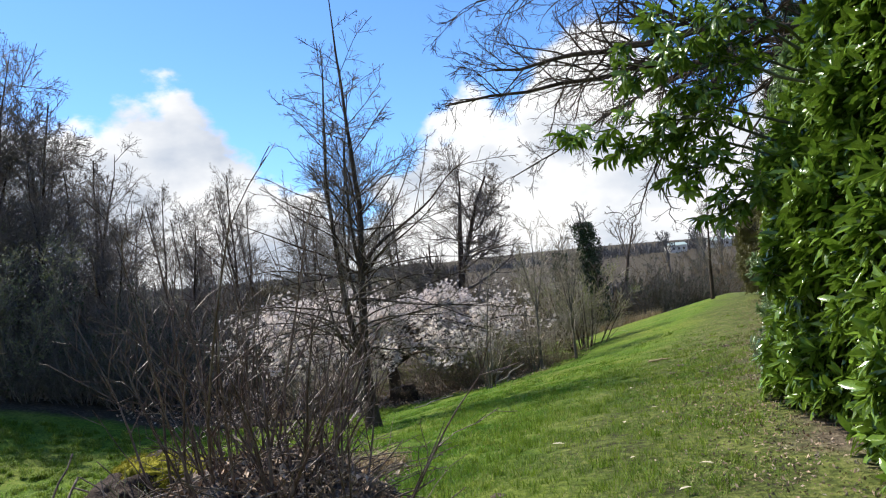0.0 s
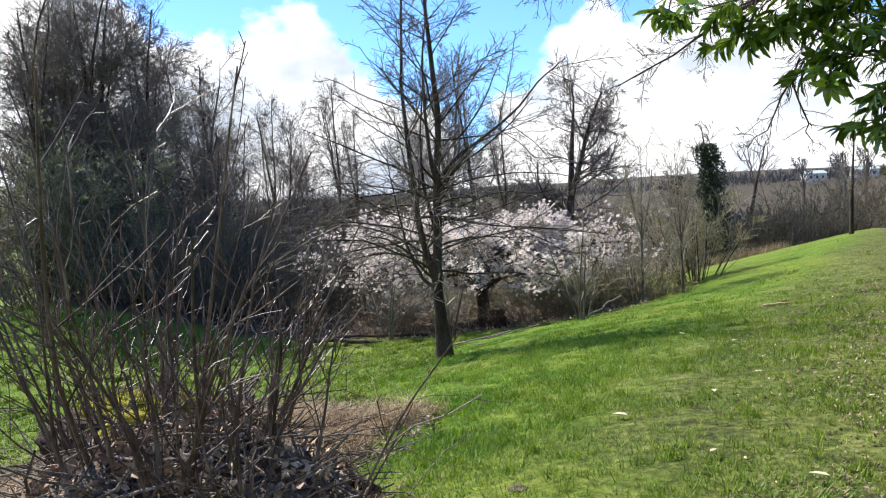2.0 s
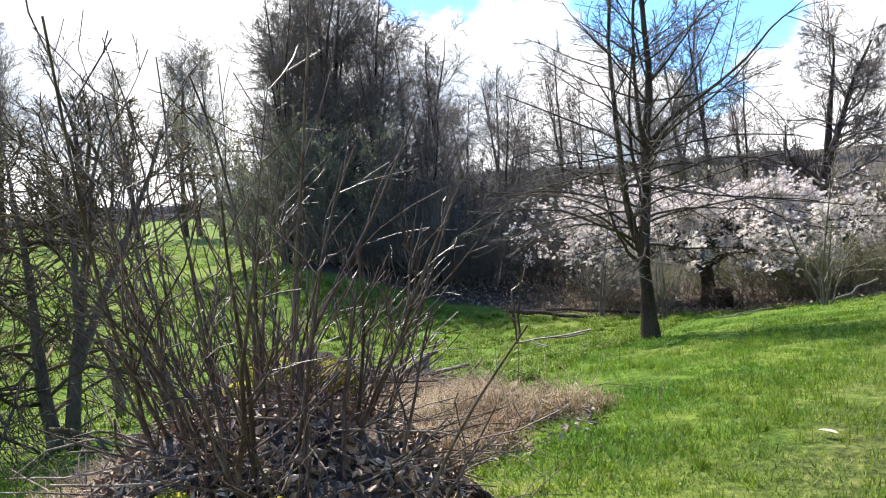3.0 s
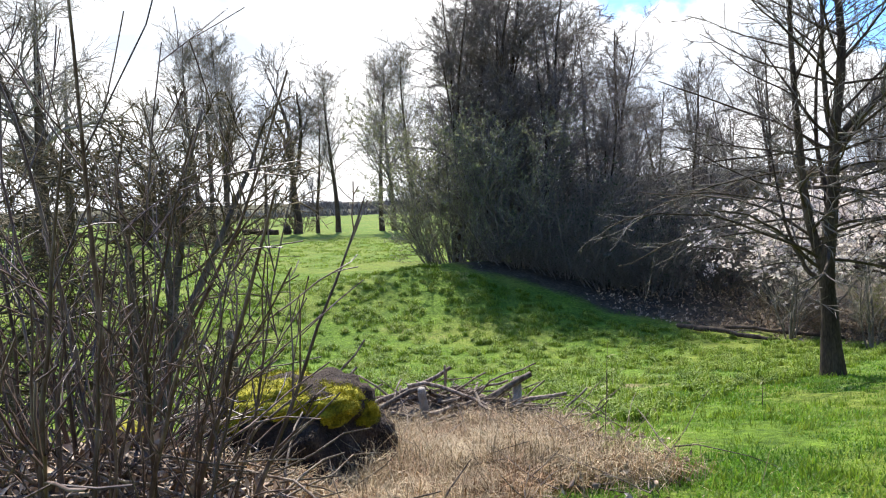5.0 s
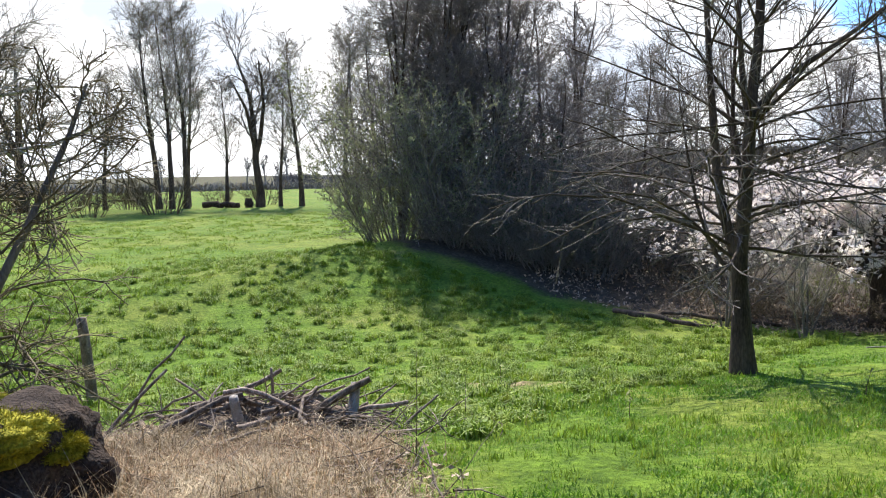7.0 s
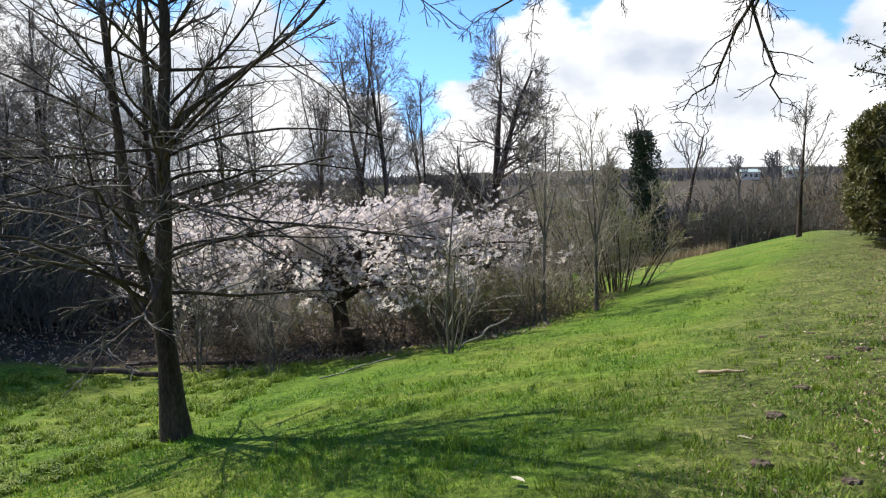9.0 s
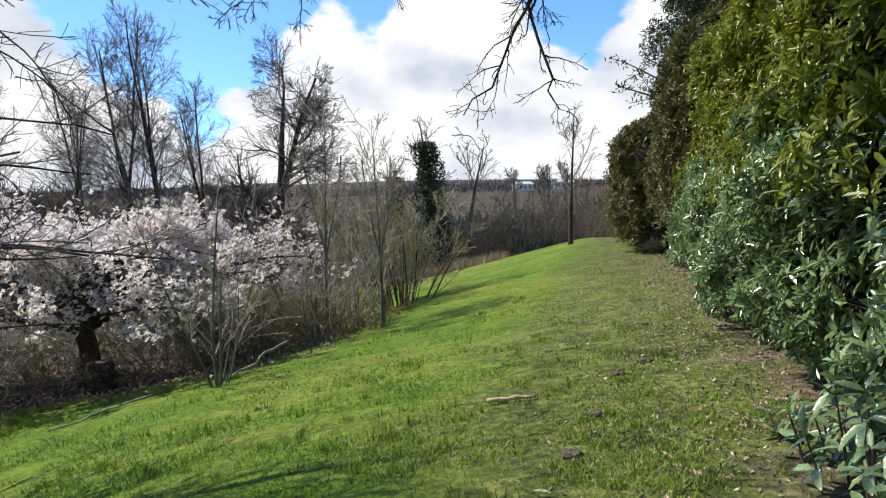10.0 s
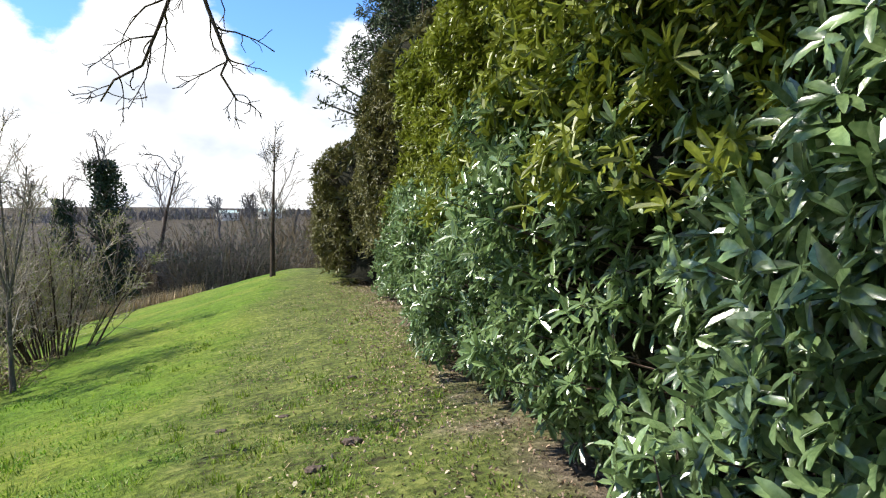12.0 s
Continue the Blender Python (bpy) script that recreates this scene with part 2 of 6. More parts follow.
def sprout(rng, P, R, L, per, lo, hi, angle, ratio, n, wiggle, up, thick, tip, fade=0.55):
    """Side branches, per on each parent, between lo and hi of its length."""
    b, m, _ = P.shape
    t = np.sort(rng.uniform(lo, hi, (b, per)), 1)
    f = t * (m - 1)
    i = np.minimum(f.astype(int), m - 2)
    w = (f - i)[..., None]
    rows = np.arange(b)[:, None]
    start = P[rows, i] * (1 - w) + P[rows, i + 1] * w
    tan = unit(P[rows, i + 1] - P[rows, i])
    rad = (R[rows, i] * (1 - w[..., 0]) + R[rows, i + 1] * w[..., 0]) * thick
    spin = np.arange(per) * 2.4 + rng.uniform(0, 6.3, (b, 1)) + rng.normal(0, 0.5, (b, per))
    ref = np.where(np.abs(tan[..., 2:3]) > 0.8, np.array([1.0, 0, 0]), np.array([0, 0, 1.0]))
    u = unit(np.cross(tan, ref))
    v = np.cross(tan, u)
    side = u * np.cos(spin)[..., None] + v * np.sin(spin)[..., None]
    a = np.radians(angle) * rng.uniform(0.7, 1.25, (b, per, 1))
    way = tan * np.cos(a) + side * np.sin(a)
    length = L[:, None] * ratio * (1 - fade * (t - lo) / max(hi - lo, 1e-6)) * rng.uniform(0.65, 1.3, (b, per))
    start, way, length, rad = start.reshape(-1, 3), way.reshape(-1, 3), length.ravel(), rad.ravel()
    P2 = path(rng, start, way, length, n, wiggle, up)
    R2 = np.maximum(rad[:, None] * np.linspace(1, 0.3, n), tip)
    return P2, R2, length


def height(x, y):
    """The lie of the land: a grassy bank beside the hedge, a meadow below it, a valley and far hills."""
    x, y = np.asarray(x, float), np.asarray(y, float)

    def ease(a, b, v):
        q = np.clip((v - a) / (b - a), 0, 1)
        return q * q * (3 - 2 * q)
    u, v = np.clip(x / 10, -1.3, 0.95), np.clip((y - 11) / 10, -1.2, 1.5)
    c = [-0.429, 1.529, -1.095, -0.485, 0.616, -0.287, -0.996, 1.861, -0.913, 0.278]
    near = c[0] + c[1] * u + c[2] * v + c[3] * u * u + c[4] * u * v + c[5] * v * v + c[6] * u**3 + c[7] * u * u * v + c[8] * u * v * v + c[9] * v**3
    s, n = (x - 4.4) * 0.44 + (y - 9.6) * 0.9, (x - 4.4) * 0.9 - (y - 9.6) * 0.44
    bank = -0.08 + 0.006 * np.clip(s, -20, 40) - 0.25 * np.maximum(0, -n - 2.5)
    bank = np.maximum(bank, -1.8) - 1.7 * ease(24, 36, s)
    low = -0.9 + 0.2 * ease(25, 70, -x)
    m = ease(5, 13, -x)
    far = bank * (1 - m) + low * m + 30 * ease(90, 900, np.hypot(x, y)) * ease(0.3, 0.75, y / np.maximum(np.hypot(x, y), 1) + 0.5 * x / np.maximum(np.hypot(x, y), 1))
    far = far + 4.5 * np.sin(x / 120 + 0.6) * ease(250, 700, np.hypot(x, y)) * ease(0.0, 0.5, y / np.maximum(np.hypot(x, y), 1))
    w = ease(8, 17, np.hypot((x + 1.5) * 0.95, y - 11))
    return near * (1 - w) + far * w


def hz(x, y):
    return float(height(x, y))


def hedge_at(s, n):
    """World x, y of a place s metres along the hedge front and n metres into it."""
    s = np.asarray(s, float)
    k = np.maximum(s, -2.3)
    e = np.minimum(s + 2.3, 0)
    turn = np.clip((-s - 1.8) / 1.0, 0, 1)
    return 4.4 + 0.44 * k + 0.235 * e + (0.9 + 0.072 * turn) * n, 9.6 + 0.9 * k + 0.972 * e - (0.44 - 0.205 * turn) * n


def lumps(x, y, seed=0.0):
    """Smooth pseudo-random relief between about -1 and 1."""
    return (np.sin(x * 1.7 + 1.3 * np.sin(y * 0.9 + seed)) * np.cos(y * 2.1 + 1.1 * np.sin(x * 1.3 - seed))
            + 0.5 * np.sin(x * 4.3 + 2 * np.sin(y * 2.7 + seed)) * np.cos(y * 3.9 - 1.7 * np.sin(x * 3.1)))  / 1.5


# ---- the ground ----
def ground():
    count = 360
    q = np.linspace(-1, 1, count)
    line = 2.8 * np.sinh(7 * q)
    X, Y = np.meshgrid(line - 1.0, line + 10.0)
    Z = height(X, Y)
    d = np.hypot(X + 1, Y - 10)
    Z = Z + 0.022 * lumps(X * 1.3 + 0.6 * Y, Y * 1.1 - 0.5 * X) * np.exp(-d / 40) + 0.012 * lumps(X * 5, Y * 5, 2.0) * np.exp(-d / 10)
    Z = Z + 0.045 * (lumps(X * 3.1 + 1.7 * Y, Y * 2.7 - 1.4 * X, 4.0) + 0.6 * lumps(X * 6.3 - 2.2 * Y, Y * 5.7 + 1.9 * X, 6.0)) * np.exp(-d / 16) * np.clip((-X - 1.2) / 2.5, 0, 1) * np.clip((Y - 7.5) / 1.5, 0, 1)
    verts = np.stack([X, Y, Z], -1).reshape(-1, 3)
    i = (np.arange(count - 1)[:, None] * count + np.arange(count - 1)).reshape(-1)
    faces = np.stack([i, i + 1, i + count + 1, i + count], -1)
    me = mesh_of("ground", verts, [faces], GROUND)
    s, n = (X - 4.4) * 0.44 + (Y - 9.6) * 0.9, (X - 4.4) * 0.9 - (Y - 9.6) * 0.44
    wob = lumps(X * 0.9, Y * 0.9, 5.0)
    n = np.where(s < -2.3, n + 0.22 * (s + 2.3), n)
    bare = np.clip((n + 0.45 + 0.6 * wob) / 0.9, 0, 1) * np.clip((30 - s) / 6, 0, 1) * np.clip((3.2 - n + 0.5 * wob) / 1.0, 0, 1)
    worn = np.clip((n + 3.1 + 0.5 * wob) / 1.6, 0, 1) * np.clip((4.0 - n) / 1.0, 0, 1)
    dry = np.clip(1.6 - np.hypot((X + 2.4) / 1.35, (Y - 6.35) / 1.3) * 1.05 + 0.55 * wob, 0, 1)
    dry = np.maximum(dry, np.clip(1.6 - np.hypot((X + 1.3) / 1.1, (Y - 4.0) / 1.0), 0, 1))
    dry = np.maximum(dry, 0.7 * np.clip(1.4 - np.hypot((X + 3.6) / 0.8, (Y - 11.2) / 0.4) + 0.3 * wob, 0, 1))
    dry = np.maximum(dry, 0.45 * np.clip(lumps(X * 0.35 + 2, Y * 0.5, 9.0) - 0.25, 0, 1) * (X < -4))
    edge = Y - (18.9 + 0.12 * (X + 4) + 0.5 * wob)
    litter = np.clip(edge / 1.0, 0, 1) * np.clip((n + 6.0) / -1.5, 0, 1) * np.clip((48 - Y) / 8, 0, 1) * np.clip((X + 15) / 3, 0, 1) * np.clip((4.4 - X + 0.6 * wob) / 1.6, 0, 1)
    litter = np.maximum(litter, np.maximum(0.8 * np.clip((Y - 42) / 10, 0, 1) * np.clip((X + 38) / 8, 0, 1), 0.7 * np.clip((np.hypot(X, Y) - 125) / 20, 0, 1)))
    for key, val in (("bare", bare), ("worn", worn), ("dry", dry), ("litter", litter)):
        a = me.attributes.new(key, "FLOAT", "POINT")
        a.data.foreach_set("value", val.ravel().astype(np.float32))
    return tagged(new("ground", me), "rolling grassy bank and meadow with worn turf and bare earth", "ground", kind="structure")


def ground_material():
    m = bpy.data.materials.new("turf")
    m.use_nodes = True
    n, l = m.node_tree.nodes, m.node_tree.links
    bsdf = n["Principled BSDF"]
    tc = n.new("ShaderNodeTexCoord")

    def noise_tex(scale, detail):
        q = n.new("ShaderNodeTexNoise")
        q.inputs["Scale"].default_value, q.inputs["Detail"].default_value, q.inputs["Roughness"].default_value = scale, detail, 0.62
        l.new(tc.outputs["Object"], q.inputs["Vector"])
        return q.outputs["Fac"]

    def ramp(fac, *stops):
        r = n.new("ShaderNodeValToRGB")
        for i, (p, c) in enumerate(stops):
            e = r.color_ramp.elements[i] if i < 2 else r.color_ramp.elements.new(p)
            e.position, e.color = p, (*c, 1)
        l.new(fac, r.inputs[0])
        return r.outputs[0]

    def blend(fac, a, b):
        x = n.new("ShaderNodeMix")
        x.data_type = "RGBA"
        l.new(fac, x.inputs[0])
        l.new(a, x.inputs[6])
        l.new(b, x.inputs[7])
        return x.outputs[2]
    grain, patch, broad = noise_tex(14, 10), noise_tex(2.6, 8), noise_tex(0.35, 4)
    mid = n.new("ShaderNodeMath")
    mid.operation = "MULTIPLY_ADD"
    mid.inputs[1].default_value = 0.62
    l.new(grain, mid.inputs[0])
    scaled = n.new("ShaderNodeMath")
    scaled.operation = "MULTIPLY"
    scaled.inputs[1].default_value = 0.38
    l.new(patch, scaled.inputs[0])
    l.new(scaled.outputs[0], mid.inputs[2])
    fac = mid.outputs[0]
    lush = ramp(fac, (0.38, (0.040, 0.078, 0.007)), (0.62, (0.15, 0.24, 0.022)))
    pale = ramp(fac, (0.38, (0.075, 0.108, 0.013)), (0.62, (0.225, 0.262, 0.042)))
    green = blend(ramp(broad, (0.42, (0, 0, 0)), (0.6, (1, 1, 1))), lush, pale)
    worn = ramp(fac, (0.38, (0.04, 0.036, 0.016)), (0.62, (0.21, 0.225, 0.06)), (0.49, (0.09, 0.115, 0.025)))
    earth = ramp(fac, (0.34, (0.045, 0.034, 0.024)), (0.66, (0.29, 0.235, 0.165)), (0.5, (0.125, 0.098, 0.066)))
    straw = ramp(fac, (0.34, (0.10, 0.07, 0.04)), (0.66, (0.38, 0.29, 0.17)), (0.5, (0.22, 0.16, 0.09)))
    leafy = ramp(fac, (0.34, (0.025, 0.02, 0.013)), (0.66, (0.13, 0.10, 0.066)), (0.5, (0.06, 0.046, 0.031)))
    out = green
    for key, layer, soft in (("worn", worn, 0.9), ("bare", earth, 0.9), ("dry", straw, 0.9), ("litter", leafy, 0.9)):
        a = n.new("ShaderNodeAttribute")
        a.attribute_name = key
        q = n.new("ShaderNodeMath")
        q.operation = "MULTIPLY_ADD"
        q.inputs[1].default_value = 1.9
        l.new(a.outputs["Fac"], q.inputs[0])
        off = n.new("ShaderNodeMath")
        off.operation = "MULTIPLY_ADD"
        off.inputs[1].default_value, off.inputs[2].default_value = 2.2, -1.55
        l.new(patch, off.inputs[0])
        l.new(off.outputs[0], q.inputs[2])
        q.use_clamp = True
        w = n.new("ShaderNodeMath")
        w.operation = "MULTIPLY"
        w.use_clamp = True
        l.new(q.outputs[0], w.inputs[0])
        lift = n.new("ShaderNodeMath")
        lift.operation = "MULTIPLY"
        lift.inputs[1].default_value = 4.0
        lift.use_clamp = True
        l.new(a.outputs["Fac"], lift.inputs[0])
        l.new(lift.outputs[0], w.inputs[1])
        out = blend(w.outputs[0], out, layer)
    l.new(out, bsdf.inputs["Base Color"])
    bsdf.inputs["Roughness"].default_value = 0.95
    bsdf.inputs["Specular IOR Level"].default_value = 0.15
    b = n.new("ShaderNodeBump")
    b.inputs["Strength"].default_value, b.inputs["Distance"].default_value = 1.0, 0.09
    l.new(fac, b.inputs["Height"])
    l.new(b.outputs[0], bsdf.inputs["Normal"])
    return m


GROUND = ground_material()
ground()


# ---- trees and shrubs ----
def crown_mesh(pieces, mat, name="crown"):
    v, f = join(pieces)
    return mesh_of(name, v, f, mat)


def tree(name, place, label, tall, girth, seed, limbs=22, first=0.3, angle=50, ratio=0.45, wiggle=0.10, up=0.10, twigs=7, fine=5, lean=(0.0, 0.0), bark=None, twig=None,
         wander=0.03, fork=1, tip=0.006, group="", limb_parts=False, limb_curve=0.16, thick=0.36):
    """A bare deciduous tree: trunk, limbs, branches and twigs."""
    rng = np.random.default_rng(seed)
    bark, twig = bark or BARK, twig or TWIG
    root = empty(name, place, label, "tree", group)
    way = unit(np.array([[lean[0], lean[1], 1.0]]))
    P0 = path(rng, np.array([[0, 0, -0.15]]), way, np.array([tall]), 12, wander, 0.02)
    R0 = girth * np.linspace(1, 0.1, 12)[None] ** 1.15
    R0[:, 0] *= 1.15
    L0 = np.array([tall])
    if fork > 1:
        Pf, Rf, Lf = sprout(rng, P0, R0, L0, fork - 1, 0.2, 0.42, 20, 0.66, 12, wander, 0.05, 0.8, 0.01, fade=0.2)
        P0, R0, L0 = np.concatenate([P0, Pf]), np.concatenate([R0, Rf]), np.concatenate([L0, Lf])
    v, f = tubes(P0, R0, 9)
    part("trunk", mesh_of("trunk", v, [f], bark), root)
    P1, R1, L1 = sprout(rng, P0, R0, L0, limbs, first, 0.97, angle, ratio, 8, limb_curve, up, thick, tip * 1.6)
    P2, R2, L2 = sprout(rng, P1, R1, L1, twigs, 0.2, 0.98, 42, 0.5, 5 if limb_parts else 4, wiggle + 0.05, up * 0.7, 0.6, tip)
    P3, R3, L3 = sprout(rng, P2, R2, L2, fine, 0.2, 1.0, 40, 0.55, 4 if limb_parts else 3, wiggle + 0.08, up * 0.4, 0.7, tip * 0.75)
    if limb_parts:
        for i in range(len(P1)):
            v, f = tubes(P1[i:i + 1], R1[i:i + 1], 6)
            part("limb", mesh_of("limb", v, [f], bark), root)
        pieces = [tubes(P2, R2, 4), tubes(P3, R3, 3)]
    else:
        pieces = [tubes(P1, R1, 5), tubes(P2, R2, 3), tubes(P3, R3, 3)]
    part("crown", crown_mesh(pieces, twig), root, "bare twigs", "stuff")
    return root, (P1, P2, P3)


def leaf_cards(rng, centres, size, mat, name, bend=0.3, slim=0.42):
    """Many small pointed leaves, each folded along its midrib."""
    k = len(centres)
    d = unit(rng.normal(0, 1, (k, 3)) + np.array([0, 0, 0.1]))
    w = unit(np.cross(d, rng.normal(0, 1, (k, 3))))
    nn = np.cross(d, w)
    s = size * rng.uniform(0.6, 1.3, (k, 1))
    v = np.stack([centres, centres + d * s * 0.45 + w * s * slim * 0.5 + nn * s * 0.1, centres + d * s - nn * s * bend * 0.4, centres + d * s * 0.45 - w * s * slim * 0.5 + nn * s * 0.1], 1).reshape(-1, 3)
    i = np.arange(k)[:, None] * 4
    return mesh_of(name, v, [np.concatenate([i + np.array([0, 1, 2]), i + np.array([0, 2, 3])])], mat)


def along(rng, P, count):
    """Random places on polylines."""
    b, n, _ = P.shape
    i, j, w = rng.integers(0, b, count), rng.integers(0, n - 1, count), rng.uniform(0, 1, (count, 1))
    return P[i, j] * (1 - w) + P[i, j + 1] * w


def shrub(name, place, label, tall, spread, seed, stems=30, side=7, fine=5, radius=0.012, lean=0.5, mat=None, twig=None, base=0.4, leaves=0, leaf_mat=None, leaf_size=0.04, tip=0.004, wiggle=0.09, up=0.07, group="", low=0.15, stem_parts=False):
    """A many-stemmed bush standing on a base of the given radius."""
    rng = np.random.default_rng(seed)
    mat, twig = mat or STEM, twig or mat or STEM
    root = empty(name, place, label, "shrub", group)
    a, q = rng.uniform(0, 2 * np.pi, stems), np.sqrt(rng.uniform(0, 1, stems))
    out = np.stack([np.cos(a), np.sin(a), 0 * a], 1)
    start = out * (q * base)[:, None] + np.array([0, 0, -0.08])
    way = unit(out * (q * lean * spread)[:, None] + np.array([0, 0, 1.0]) + rng.normal(0, 0.08, (stems, 3)))
    L0 = tall * rng.uniform(0.5, 1.05, stems)
    P0 = path(rng, start, way, L0, 9, wiggle * 0.6, up * 0.5)
    R0 = radius * rng.uniform(0.45, 1.35, (stems, 1)) * np.linspace(1, 0.28, 9)[None]
    P1, R1, L1 = sprout(rng, P0, R0, L0, side, low, 0.97, 38, 0.36, 4, wiggle, up, 0.62, tip)
    if stem_parts:
        for i in range(stems):
            v, f = tubes(P0[i:i + 1], R0[i:i + 1], 6)
            part("stem", mesh_of("stem", v, [f], mat), root)
    else:
        v, f = tubes(P0, R0, 5)
        part("stem_clump", mesh_of("stem_clump", v, [f], mat), root, kind="stuff")
    pieces = [tubes(P1, R1, 3)]
    PT = P1
    if fine:
        P2, R2, L2 = sprout(rng, P1, R1, L1, fine, 0.15, 1.0, 40, 0.55, 3, wiggle + 0.05, up * 0.5, 0.75, tip * 0.8)
        pieces.append(tubes(P2, R2, 3))
        PT = P2
    part("crown", crown_mesh(pieces, twig), root, "bare side twigs", "stuff")
    if leaves:
        part("foliage", leaf_cards(rng, along(rng, PT, leaves), leaf_size, leaf_mat, "foliage"), root, "small young leaves", "stuff")
    return root, (P0, P1, PT)


def copies(root, places, seed, low=0.85, high=1.2):
    """More of the same kind, turned and scaled."""
    rng = random.Random(seed)
    for x, y in places:
        k = rng.uniform(low, high)
        copy_thing(root, Matrix.Translation((x, y, hz(x, y))) @ Matrix.Rotation(rng.uniform(0, 6.28), 4, "Z") @ Matrix.Diagonal((k, k, k * rng.uniform(0.9, 1.1), 1)))


def on(x, y, lift=0.0):
    return (x, y, hz(x, y) + lift)


# the slender tree on the lawn
def stem_line(points, count=18):
    """A smooth polyline through a few points."""
    q = np.array(points, float)
    t = np.linspace(0, len(q) - 1, count)
    i = np.minimum(t.astype(int), len(q) - 2)
    w = (t - i)[:, None]
    pad = np.concatenate([2 * q[:1] - q[1:2], q, 2 * q[-1:] - q[-2:-1]])
    a, b, c, d = pad[i], pad[i + 1], pad[i + 2], pad[i + 3]
    return 0.5 * (2 * b + (c - a) * w + (2 * a - 5 * b + 4 * c - d) * w ** 2 + (3 * b - a - 3 * c + d) * w ** 3)


def slender_tree():
    rng = np.random.default_rng(11)
    root = empty("slender_tree", on(-1.46, 13.05), "slender dark-barked bare tree with forked stems on the lawn", "tree")
    stems = [(((0, 0, -0.15), (-0.05, -0.01, 0.7), (-0.08, -0.02, 1.4), (-0.03, 0, 2.2), (0, 0.01, 3.0), (0.06, 0.03, 3.9), (0.0, 0, 4.8), (-0.06, 0, 5.8), (-0.14, 0, 7.0), (-0.2, 0, 8.1)), 0.118, 0.009),
             (((-0.07, -0.02, 1.15), (-0.16, -0.04, 1.5), (-0.3, -0.08, 2.05), (-0.38, -0.1, 2.8), (-0.44, -0.11, 3.5), (-0.5, -0.1, 4.4), (-0.48, -0.06, 5.4), (-0.42, -0.03, 6.4), (-0.42, 0, 7.1)), 0.075, 0.008),
             (((-0.06, 0, 1.95), (-0.14, 0.08, 2.35), (-0.27, 0.2, 2.9), (-0.31, 0.28, 3.6), (-0.22, 0.3, 4.6), (-0.16, 0.25, 5.6)), 0.042, 0.007),
             (((0.0, 0.01, 2.9), (-0.07, -0.04, 3.2), (-0.13, -0.08, 4.0), (-0.12, -0.1, 5.0), (0.02, -0.1, 6.2)), 0.05, 0.007),
             (((-0.1, -0.02, 1.15), (-0.34, -0.05, 1.38), (-0.55, -0.08, 1.9), (-0.72, -0.1, 2.7), (-0.82, -0.1, 3.4)), 0.036, 0.006),
             (((0.02, 0.02, 2.95), (0.3, 0.1, 3.3), (0.75, 0.2, 3.62), (1.25, 0.3, 4.0), (1.8, 0.42, 4.6), (2.2, 0.5, 4.9)), 0.045, 0.006)]
    P0 = np.stack([stem_line(q) for q, a, b in stems]) + rng.normal(0, 0.006, (len(stems), 18, 3))
    R0 = np.stack([a + (b - a) * np.linspace(0, 1, 18) ** 0.85 for q, a, b in stems])
    R0[0, 0] *= 1.5
    R0[0, 1] *= 1.2
    for i in range(len(stems)):
        v, f = tubes(P0[i:i + 1], R0[i:i + 1], 12 if i == 0 else 9)
        part("trunk" if i == 0 else "stem", mesh_of("stem", v, [f], BARK), root)
    low = [sprout(rng, P0[0:1], R0[0:1], np.array([2.7]), 15, 0.2, 0.44, 80, 1.0, 10, 0.085, -0.06, 0.27, 0.0075, fade=0.25),
           sprout(rng, P0[1:3], R0[1:3], np.array([2.5, 2.1]), 11, 0.08, 0.45, 76, 1.0, 10, 0.085, -0.055, 0.34, 0.0075, fade=0.25),
           sprout(rng, P0[4:6], R0[4:6], np.array([1.4, 1.7]), 8, 0.2, 1.0, 62, 1.0, 10, 0.08, -0.02, 0.4, 0.006, fade=0.4)]
    high = [sprout(rng, P0[0:1], R0[0:1], np.array([2.25]), 28, 0.4, 0.99, 60, 1.0, 10, 0.075, 0.0, 0.34, 0.0055, fade=0.7),
            sprout(rng, P0[1:4], R0[1:4], np.array([2.0, 1.6, 1.7]), 16, 0.38, 0.99, 58, 1.0, 10, 0.075, 0.0, 0.36, 0.0055, fade=0.65)]
    P1, R1, L1 = (np.concatenate([g[k] for g in low + high]) for k in range(3))
    P1[:, :, 2] = np.where(P1[:, :, 2] < 1.3, 1.3 - 0.25 * (1.3 - P1[:, :, 2]), P1[:, :, 2])
    for i in range(len(P1)):
        v, f = tubes(P1[i:i + 1], R1[i:i + 1], 6)
        part("limb", mesh_of("limb", v, [f], BARK), root)
    P2, R2, L2 = sprout(rng, P1, R1, L1, 9, 0.15, 0.98, 44, 0.36, 6, 0.1, 0.01, 0.62, 0.0042)
    P3, R3, L3 = sprout(rng, P2, R2, L2, 4, 0.2, 1.0, 42, 0.42, 4, 0.12, 0.01, 0.75, 0.0033)
    part("crown", crown_mesh([tubes(P2, R2, 4), tubes(P3, R3, 3)], TWIG), root, "bare twigs", "stuff")


slender_tree()

